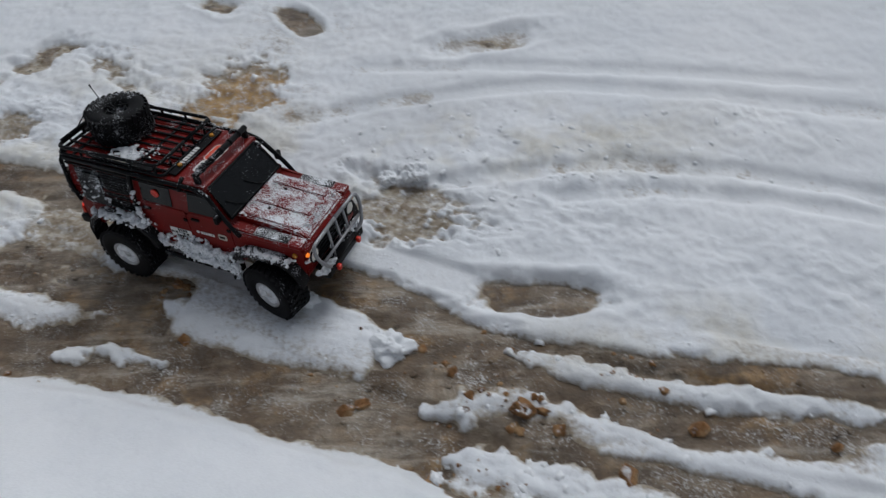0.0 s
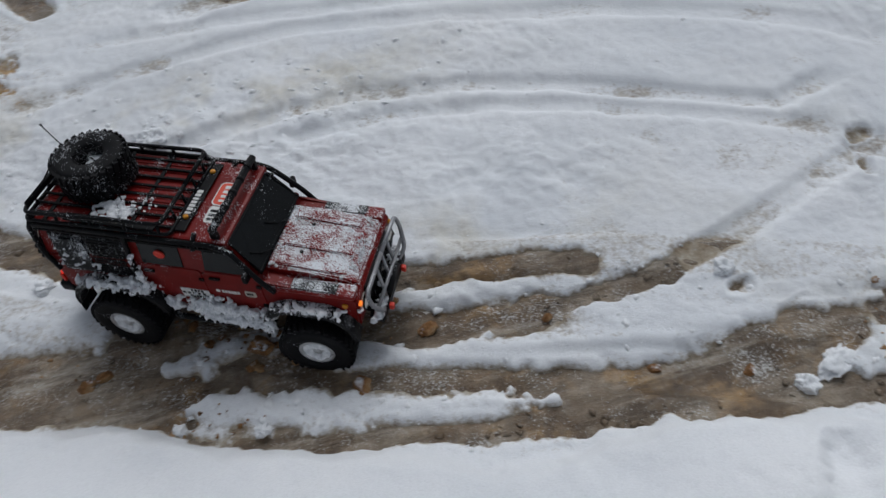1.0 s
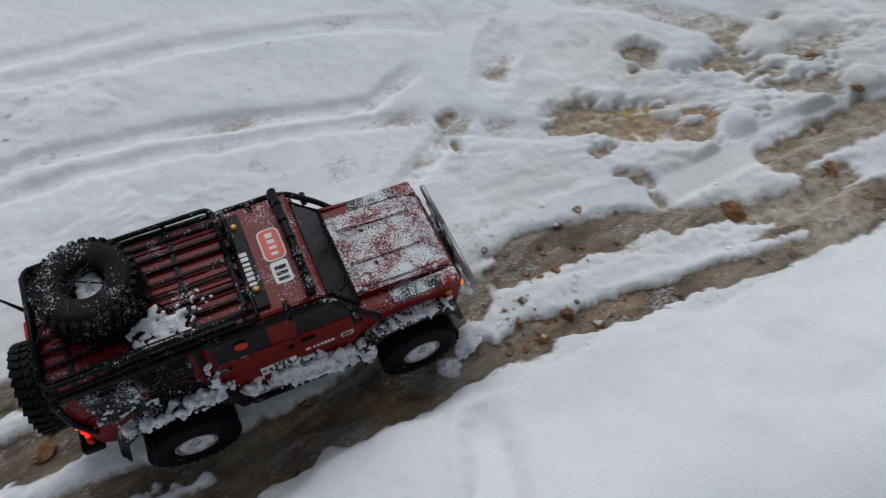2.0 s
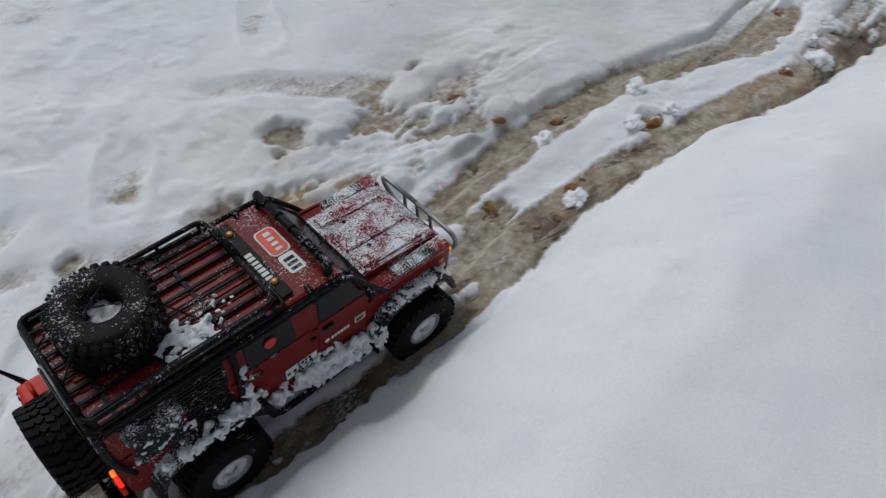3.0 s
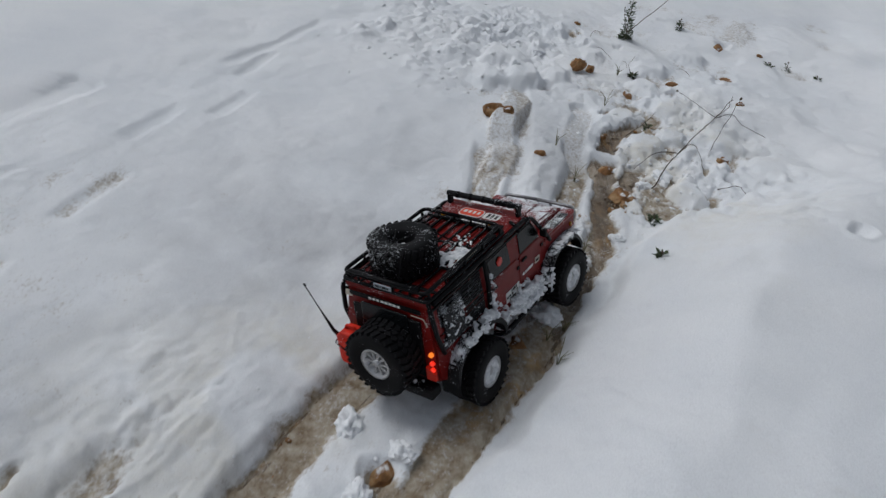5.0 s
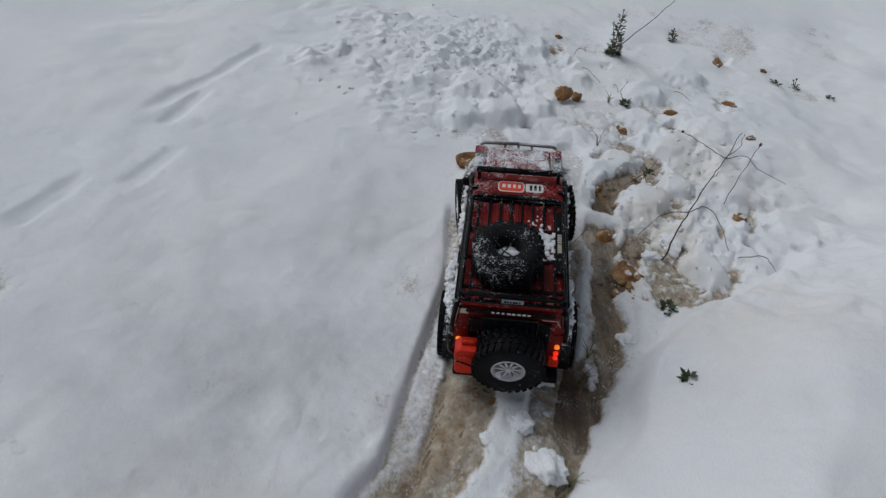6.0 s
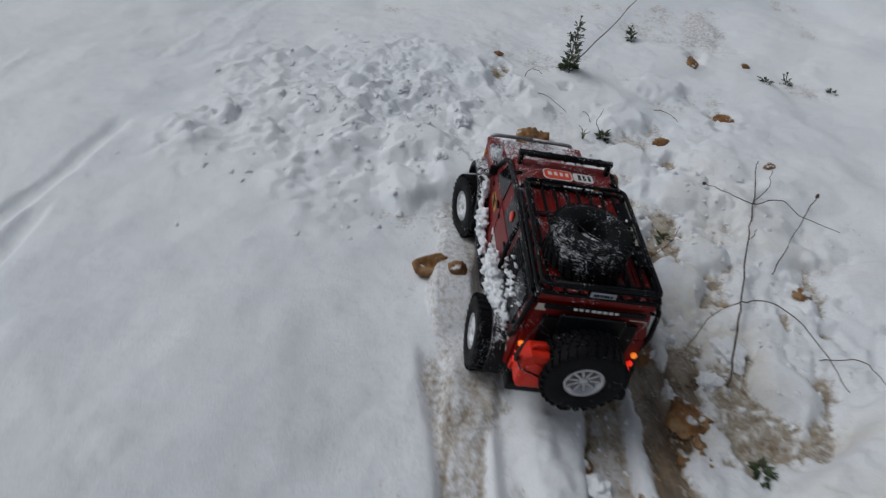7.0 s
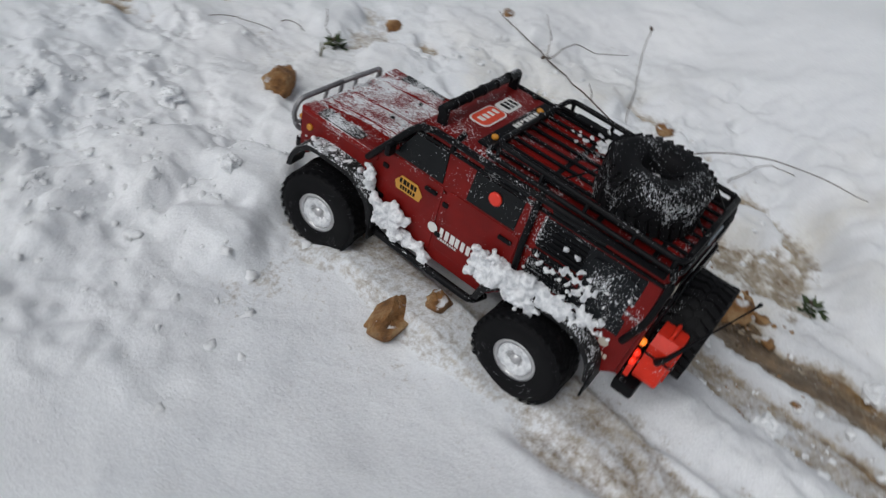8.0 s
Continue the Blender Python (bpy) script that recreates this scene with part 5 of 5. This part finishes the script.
        for k in range(int(count * 2.6)):
            p = [c + s * max(-1.3, min(1.3, rng.gauss(0, 0.6))) for c, s in zip((cx, cy, cz), (sx, sy, sz))]
            lump(bm, p, big * (0.16 + 0.72 * rng.random() ** 2.2), rng, 0.9, 0.9, 2)
        melt(tagged(part("caked_snow", bm, CRUST, truck, "lumpy wet snow stuck to the bodywork"), kind="stuff"))
    # loose grains on the bonnet and wings
    bm = bmesh.new()
    for k in range(2600):
        x, y = rng.uniform(0.095, 0.225), rng.uniform(-0.088, 0.088)
        if noise.noise(Vector((x * 38, y * 38, 3))) + 0.25 * rng.random() < 0.05:
            continue
        z = (0.190 - (x - 0.09) * 0.085 if abs(y) < 0.062 else 0.174)
        lump(bm, (x, y, z - 0.002), rng.uniform(0.0008, 0.0024), rng, 0.7, 0.4, 1)
    tagged(part("snow_grains", bm, CRUST, hood, "loose grains of snow"), kind="stuff")

    wheels = []
    for fore in (1, -1):
        for sgn in (1, -1):
            w = wheel(truck, sgn)
            w.matrix_local = pose(fore * WHEELBASE / 2, sgn * TREAD, TYRE_R - 0.001)
            wheels.append((w, fore, sgn))
    return truck, wheels


truck, wheels = build_truck()


# ---- stones, snow lumps, plants ----
def level(x, y):
    """The height of the snow or mud at a place."""
    a, b = np.array([x]), np.array([y])
    return float(max(snow_height(a, b)[0], mud_height(a, b)[0]))


def stone(x, y, size, flat, seed, sunk=0.35, turn=0.0, label="ochre stone half sunk in the snow"):
    rng, bm = random.Random(seed), bmesh.new()
    bmesh.ops.create_icosphere(bm, subdivisions=4, radius=1)
    off = Vector((seed * 3.1, seed * 1.7, 0))
    cuts = [(Vector((rng.gauss(0, 1), rng.gauss(0, 1), rng.gauss(0, 0.8))).normalized(), rng.uniform(0.62, 0.95)) for _ in range(11)]
    for v in bm.verts:
        d = v.co.normalized()
        k = 1 + 0.38 * noise.noise(d * 1.4 + off) + 0.26 * noise.noise(d * 3.5 + off) + 0.13 * noise.noise(d * 8 + off) + 0.04 * noise.noise(d * 18 + off)
        p = d * k
        for n, c in cuts:
            over = p.dot(n) - c
            if over > 0:
                p -= n * over * 0.85
        v.co = Vector((p.x * 1.15, p.y * 0.85, p.z * flat)) * size * 0.40
    for f in bm.faces:
        f.smooth = True
    ob = part("stone", bm, STONE, None)
    ob.data.set_sharp_from_angle(angle=radians(32))
    ob.matrix_world = pose(x, y, level(x, y) + size * flat * (0.34 - sunk), rng.uniform(-12, 12), rng.uniform(-12, 12), turn or rng.uniform(0, 180))
    return tagged(ob, label, "stone", "stones along the track")


for k, (x, y, size, flat, sunk) in enumerate((
        (0.033, 0.553, 0.050, 0.8, 0.2), (0.303, 0.514, 0.042, 0.75, 0.2), (-0.261, 0.573, 0.036, 0.6, 0.25), (0.180, 0.440, 0.045, 0.5, 0.3), (1.395, 0.165, 0.062, 0.55, 0.36),
        (3.290, -0.262, 0.082, 1.0, 0.28), (3.245, -0.300, 0.044, 0.8, 0.2), (2.915, -0.590, 0.085, 0.6, 0.32), (3.122, -0.905, 0.050, 0.5, 0.36),
        (3.518, -1.066, 0.036, 0.6, 0.3), (3.772, -1.095, 0.065, 0.4, 0.35), (3.676, -0.887, 0.050, 0.45, 0.35), (4.06, -1.14, 0.085, 0.3, 0.35),
        (3.690, -0.555, 0.070, 0.8, 0.2), (3.715, -0.600, 0.055, 0.7, 0.25), (3.048, -0.385, 0.045, 0.5, 0.34), (1.898, 0.322, 0.040, 0.5, 0.3), (1.858, 0.20, 0.035, 0.5, 0.3), (1.722, -0.007, 0.050, 0.5, 0.35), (3.55, -0.71, 0.045, 0.5, 0.3), (4.18, -0.60, 0.035, 0.6, 0.3),
        (4.04, -1.30, 0.035, 0.5, 0.3), (2.03, -0.085, 0.075, 0.5, 0.38), (1.89, 0.315, 0.038, 0.5, 0.3), (-0.235, 0.585, 0.035, 0.6, 0.3),
        (-0.58, 0.735, 0.030, 0.6, 0.2), (-0.62, 0.86, 0.03, 0.6, 0.3), (2.33, -0.30, 0.05, 0.5, 0.4), (1.94, 0.10, 0.035, 0.5, 0.3), (3.05, -0.57, 0.05, 0.4, 0.35),
        (2.63, -0.25, 0.05, 0.4, 0.35), (0.49, 0.47, 0.022, 0.7, 0.2), (0.62, 0.345, 0.03, 0.5, 0.3), (0.75, 0.30, 0.025, 0.6, 0.3), (1.62, 0.11, 0.04, 0.6, 0.3))):
    stone(x, y, size, flat, 50 + k, sunk)
# small pebbles and clods lying in the ruts
rng, bm = random.Random(31), bmesh.new()
for k in range(420):
    w, depth, line = RUTS[rng.randrange(len(RUTS))]
    i = rng.randrange(len(line) - 1)
    t = rng.random()
    x = line[i][0] * (1 - t) + line[i + 1][0] * t + rng.gauss(0, w * 0.6)
    y = line[i][1] * (1 - t) + line[i + 1][1] * t + rng.gauss(0, w * 0.6)
    a, b = np.array([x]), np.array([y])
    zm = float(mud_height(a, b)[0])
    if zm > float(snow_height(a, b)[0]):
        lump(bm, (x, y, zm + 0.001), 0.0018 + 0.006 * rng.random() ** 2.5, rng, 0.5, 0.9, 1)
tagged(part("pebbles", bm, MUD, None), "small brown pebbles and clods in the wet ruts", "pebbles", kind="stuff")


# ochre clods and chips of stone along the edges of the ruts
bm, spots = bmesh.new(), []
for k in range(900):
    w, depth, line = RUTS[rng.randrange(len(RUTS))]
    i, t = rng.randrange(len(line) - 1), rng.random()
    out = w * rng.choice((-1, 1)) * rng.gauss(0.75, 0.4)
    ax, ay, bx, by = *line[i], *line[i + 1]
    far = math.hypot(bx - ax, by - ay)
    spots.append((ax + (bx - ax) * t - (by - ay) / far * out, ay + (by - ay) * t + (bx - ax) / far * out, 0.0018 + 0.0085 * rng.random() ** 4))
spot = np.array(spots)
patch = fbm(spot[:, 0], spot[:, 1], 0.16, 2, 131)
tops = np.maximum(snow_height(spot[:, 0], spot[:, 1]), mud_height(spot[:, 0], spot[:, 1]))
for (x, y, size), zs, f in zip(spots, tops, patch):
    if f > 0.22 and zs < 0.016:
        lump(bm, (x, y, zs), size, rng, 0.6, 0.9, 2)
tagged(part("ochre_clods", bm, STONE, None), "small ochre clods and stone chips along the ruts", "clods", kind="stuff")


def snow_lump(x, y, size, flat, seed, turn=0.0, long=1.0):
    rng, bm = random.Random(seed), bmesh.new()
    bmesh.ops.create_icosphere(bm, subdivisions=5, radius=1)
    off = Vector((seed * 2.3, seed * 1.1, 0))
    for v in bm.verts:
        d = v.co.normalized()
        k = 0.8 + 0.45 * noise.noise(d * 1.4 + off) + 0.22 * noise.noise(d * 3.2 + off) + 0.08 * noise.noise(d * 8 + off) + 0.03 * noise.noise(d * 20 + off)
        v.co = Vector((d.x * long, d.y, d.z * 0.75)) * k * size * 0.45
    for f in bm.faces:
        f.smooth = True
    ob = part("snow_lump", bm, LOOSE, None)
    ob.matrix_world = pose(x, y, level(x, y) + size * 0.05 * flat, 0, 0, turn)
    return tagged(ob, "loose lump of white snow beside the ruts", "snow lump", "snow lumps")


for k, (x, y, size, turn, long) in enumerate((
        (-0.35, 0.80, 0.045, 20, 1.0), (-0.19, 0.685, 0.075, -10, 1.2), (-0.155, 1.13, 0.07, 0, 1.0), (-0.22, 1.13, 0.05, 30, 1.0), (0.87, 0.275, 0.050, 30, 1.8),
        (0.815, 0.255, 0.045, 0, 1.0), (0.79, 0.47, 0.04, 0, 1.0), (1.70, -0.02, 0.05, 0, 1.4), (2.10, -0.02, 0.06, 20, 1.3),
        (2.42, -0.36, 0.07, 40, 1.4), (2.50, -0.33, 0.05, 0, 1.0), (2.62, -0.36, 0.07, 60, 1.4), (2.83, -0.42, 0.045, 0, 1.2), (2.47, -0.27, 0.03, 0, 1.0),
        (2.71, -0.55, 0.045, 0, 1.0), (3.03, -0.72, 0.07, 0, 1.2), (2.98, -0.66, 0.05, 40, 1.0), (1.97, -0.05, 0.05, 0, 1.3), (2.05, -0.11, 0.05, 50, 1.2), (3.60, -0.33, 0.035, 0, 1.2),
        (3.80, -0.42, 0.05, 0, 1.2), (3.95, -0.30, 0.05, 20, 1.0), (0.02, 0.41, 0.03, 0, 1.0), (-0.11, 0.45, 0.03, 0, 1.0), (1.86, 0.10, 0.05, 10, 1.3))):
    snow_lump(x, y, size, 1.0, 80 + k, turn, long)
# crumbs of snow thrown up beside the ruts
bm, spots = bmesh.new(), []
for k in range(3400):
    big = 0.0065
    if rng.random() < 0.5:
        w, depth, line = RUTS[rng.randrange(len(RUTS))]
        i, t = rng.randrange(len(line) - 1), rng.random()
        x = line[i][0] * (1 - t) + line[i + 1][0] * t + rng.gauss(0, w * 1.6)
        y = line[i][1] * (1 - t) + line[i + 1][1] * t + rng.gauss(0, w * 1.6)
    elif rng.random() < 0.3:
        x, y = rng.gauss(3.25, 0.25), rng.gauss(-0.78, 0.12)
    elif rng.random() < 0.6:
        x, y, big = rng.gauss(3.88, 0.20), rng.gauss(-0.20, 0.16), 0.008
    else:
        x, y = rng.gauss(0.0, 0.4), rng.gauss(1.14, 0.10)
    spots.append((x, y, 0.0014 + big * rng.random() ** 4))
spot = np.array(spots)
side = along(BANK, spot[:, 0], spot[:, 1])[2]
tops, floor_z = snow_height(spot[:, 0], spot[:, 1]), mud_height(spot[:, 0], spot[:, 1])
for (x, y, size), sd, zs, zm in zip(spots, side, tops, floor_z):
    if sd >= 0 and zs > zm + 0.002:
        lump(bm, (x, y, zs - 0.25 * size), size, rng, 0.7, 0.9, 2)
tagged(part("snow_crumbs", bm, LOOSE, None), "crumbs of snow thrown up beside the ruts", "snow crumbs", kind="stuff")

WOOD = plain("dry_brown_stem", (0.075, 0.050, 0.032), 0.7)
LEAF = plain("dull_green_leaf", (0.045, 0.070, 0.022), 0.6)
STRAW = plain("dry_grass", (0.16, 0.15, 0.06), 0.7)


def bent(pts, seed, wob=0.004):
    """A line made smooth, with slight kinks."""
    rng = random.Random(seed)
    pts = [Vector(p) for p in pts]
    out = []
    for i in range(len(pts) - 1):
        a, b, c, d = pts[max(i - 1, 0)], pts[i], pts[i + 1], pts[min(i + 2, len(pts) - 1)]
        for k in range(5):
            t = k / 5
            out.append(0.5 * (2 * b + (c - a) * t + (2 * a - 5 * b + 4 * c - d) * t * t + (3 * b - a - 3 * c + d) * t ** 3) + Vector((rng.gauss(0, 1), rng.gauss(0, 1), rng.gauss(0, 0.6))) * wob * 0.3)
    return out + [pts[-1]]


def stem(name, pts, r0, r1, seed, parent=None, head=0.0, material=None):
    line = bent(pts, seed)
    n = len(line)
    bm = tube(line, [r0 + (r1 - r0) * k / (n - 1) for k in range(n)], None, 6)
    if head:
        lump(bm, line[-1], head, random.Random(seed), 1.0, 0.3, 2)
    return part(name, bm, material or WOOD, parent)


# the dry twig across the stony snow
twig = stem("dry_twig", [(2.960, -0.680, 0.010), (3.035, -0.725, 0.040), (3.105, -0.770, 0.045), (3.255, -0.865, 0.045), (3.375, -0.945, 0.040), (3.505, -1.025, 0.040)], 0.0018, 0.0010, 1)
tagged(twig, "thin dry brown twig lying over the stony snow", "twig")
for k, line in enumerate((
        [(3.105, -0.770, 0.045), (3.035, -0.765, 0.110), (2.935, -0.750, 0.150), (2.825, -0.735, 0.155)], [(3.105, -0.770, 0.045), (3.075, -0.700, 0.055), (3.035, -0.640, 0.020)],
        [(3.375, -0.945, 0.040), (3.360, -0.880, 0.080), (3.345, -0.795, 0.126)], [(3.375, -0.945, 0.040), (3.345, -0.980, 0.070), (3.305, -1.000, 0.060), (3.255, -1.060, 0.050)],
        [(3.375, -0.945, 0.040), (3.395, -0.980, 0.070), (3.415, -0.990, 0.100)], [(3.505, -1.025, 0.040), (3.530, -1.045, 0.040)], [(3.255, -0.865, 0.045), (3.275, -0.890, 0.060)])):
    stem("side_twig", line, 0.0011, 0.0006, 20 + k, twig, 0.0035 if k in (2,) else 0.0)
head = stem("seed_stalk", [(3.190, -0.890, 0.02), (3.197, -0.898, 0.07), (3.210, -0.915, 0.12), (3.216, -0.931, 0.176)], 0.0010, 0.0008, 3, None, 0.0042)
tagged(head, "thin upright stalk with a dark seed head", "stalk")
for k, line in enumerate(([(2.95, -1.0, 0.01), (2.92, -1.08, 0.05), (2.87, -1.2, 0.08)], [(2.99, -0.86, 0.01), (2.95, -0.89, 0.05), (2.90, -0.90, 0.05)],
                          [(3.27, -0.66, 0.0), (3.26, -0.70, 0.05), (3.28, -0.73, 0.08)], [(3.85, -0.93, 0.0), (3.80, -0.95, 0.02), (3.76, -0.97, 0.01)],
                          [(3.97, -0.645, 0.0), (3.90, -0.66, 0.03), (3.82, -0.69, 0.02)], [(4.02, -0.63, 0.0), (3.99, -0.64, 0.06), (3.94, -0.655, 0.07)],
                          [(3.72, -0.75, 0.0), (3.73, -0.735, 0.04), (3.745, -0.75, 0.07)], [(3.85, -0.74, 0.0), (3.82, -0.74, 0.02), (3.79, -0.745, 0.01)],
                          [(3.50, -0.92, 0.0), (3.47, -0.93, 0.02), (3.45, -0.94, 0.03)])):
    tagged(stem("bent_stalk", line, 0.0010, 0.0006, 40 + k, None, 0.003 if k == 0 else 0.0), "thin bent dry stalk standing in the snow", "stalk", "dry stalks")


def leafy(name, x, y, height, leaves, seed, label, lean=(0, 0), spread=0.03):
    """A small weed: stems with many short leaves."""
    rng = random.Random(seed)
    z = level(x, y) - 0.01
    top = (x + lean[0], y + lean[1], z + height)
    main = stem(name, [(x, y, z), (x + lean[0] * 0.35, y + lean[1] * 0.35, z + height * 0.4), top], 0.0022, 0.001, seed, None, 0.003)
    bm = bmesh.new()
    for k in range(leaves):
        f = rng.random() ** 2.3
        c = Vector((x, y, z)).lerp(Vector(top), f * 0.85)
        a, out = rng.random() * math.tau, spread * (1.1 - 0.75 * f) * rng.uniform(0.3, 1.2)
        d = Vector((math.cos(a), math.sin(a), rng.uniform(-0.1, 0.9))).normalized()
        s = d.cross(Vector((0, 0, 1))).normalized() * rng.uniform(0.002, 0.0048)
        p = c + d * out * 0.3
        q = c + d * (out * 0.3 + rng.uniform(0.009, 0.022))
        mid = (p + q) / 2 + Vector((0, 0, 0.001))
        vs = [bm.verts.new(v) for v in (p, mid + s, q, mid - s)]
        bm.faces.new(vs)
        vs2 = [bm.verts.new(v - Vector((0, 0, 0.0008))) for v in (p, mid - s, q, mid + s)]
        bm.faces.new(vs2)
    tagged(part("leaf_cluster", bm, LEAF, main), kind="stuff")
    return tagged(main, label, "weed")


weed = leafy("weed", 4.08, -0.782, 0.20, 300, 5, "dark green weed with a tall stem in the snow", (-0.10, 0.03), 0.055)
stem("side_stem", [(4.02, -0.77, 0.06), (4.02, -0.86, 0.16), (4.05, -0.94, 0.24)], 0.0016, 0.0009, 61, weed, 0.004)
stem("side_stem", [(4.03, -0.775, 0.05), (3.99, -0.74, 0.12), (3.98, -0.73, 0.16)], 0.0014, 0.0008, 62, weed, 0.003)
for k, (x, y, h, n) in enumerate(((4.24, -1.03, 0.05, 60), (3.72, -0.755, 0.02, 80), (3.95, -1.38, 0.04, 30), (2.81, -0.655, 0.02, 40), (2.545, -0.60, 0.015, 24), (3.93, -1.30, 0.02, 20),
                                  (3.33, -0.74, 0.02, 26), (3.86, -1.46, 0.02, 16))):
    leafy("weed", x, y, h, n, 70 + k, "low dark weed half buried in snow", (0.01, 0.0), 0.025)


def blades(x, y, seed, count=5, tall=0.06):
    rng, bm = random.Random(seed), bmesh.new()
    z = level(x, y) - 0.005
    for k in range(count):
        a, l = rng.random() * math.tau, tall * rng.uniform(0.5, 1.1)
        tip = Vector((x + l * 0.5 * math.cos(a), y + l * 0.5 * math.sin(a), z + l * 0.9))
        tube([(x, y, z), (x + l * 0.12 * math.cos(a), y + l * 0.12 * math.sin(a), z + l * 0.55), tip], [0.0012, 0.001, 0.0003], bm, 4)
    return tagged(part("grass_tuft", bm, STRAW, None), "few yellow-green grass blades in the rut", "grass", "grass tufts")


for k, (x, y) in enumerate(((2.40, -0.40), (2.27, -0.37), (2.60, -0.44), (2.67, -0.47), (2.99, -0.48), (3.10, -0.43), (2.35, -0.36), (3.45, -0.62), (3.72, -0.70))):
    blades(x, y, 90 + k)


# ---- what moves ----
STEER = [(0.0, -12), (0.5, -8), (1.0, 4), (1.5, 10), (2.2, -3), (3.3, 0), (3.5, 3), (4.0, -8), (4.5, -15), (5.0, -4), (5.2, 14), (6.3, 8), (6.5, 0), (7.0, 12), (7.5, 12), (8.0, 8)]
SPIN = [(0.0, 0.0), (6.6, 0.0), (7.0, 3.0), (7.4, 11.0), (8.0, 25.0)]  # wheelspin, in radians beyond the way made


def motions():
    """The truck drives along its way; its wheels roll, and the front ones steer."""
    walk(truck, [(t, pose(x, y, z, roll, tilt, head)) for t, x, y, z, roll, tilt, head in TRUCK])
    times, angle, last = [k / 20 for k in range(161)], 0.0, None
    turns = []
    for t in times:
        x, y = truck_at(t)[:2]
        if last:
            angle += math.hypot(x - last[0], y - last[1]) / TYRE_R
        last = (x, y)
        turns.append(angle + float(np.interp(t, [r[0] for r in SPIN], [r[1] for r in SPIN])))
    for w, fore, sgn in wheels:
        rows = []
        for t, a in zip(times, turns):
            steer = float(np.interp(t, [r[0] for r in STEER], [r[1] for r in STEER])) if fore > 0 else 0.0
            rows.append((t, pose(fore * WHEELBASE / 2, sgn * TREAD, TYRE_R - 0.001, 0, 0, steer) @ Matrix.Rotation(a, 4, "Y")))
        walk(w, rows)


motions()
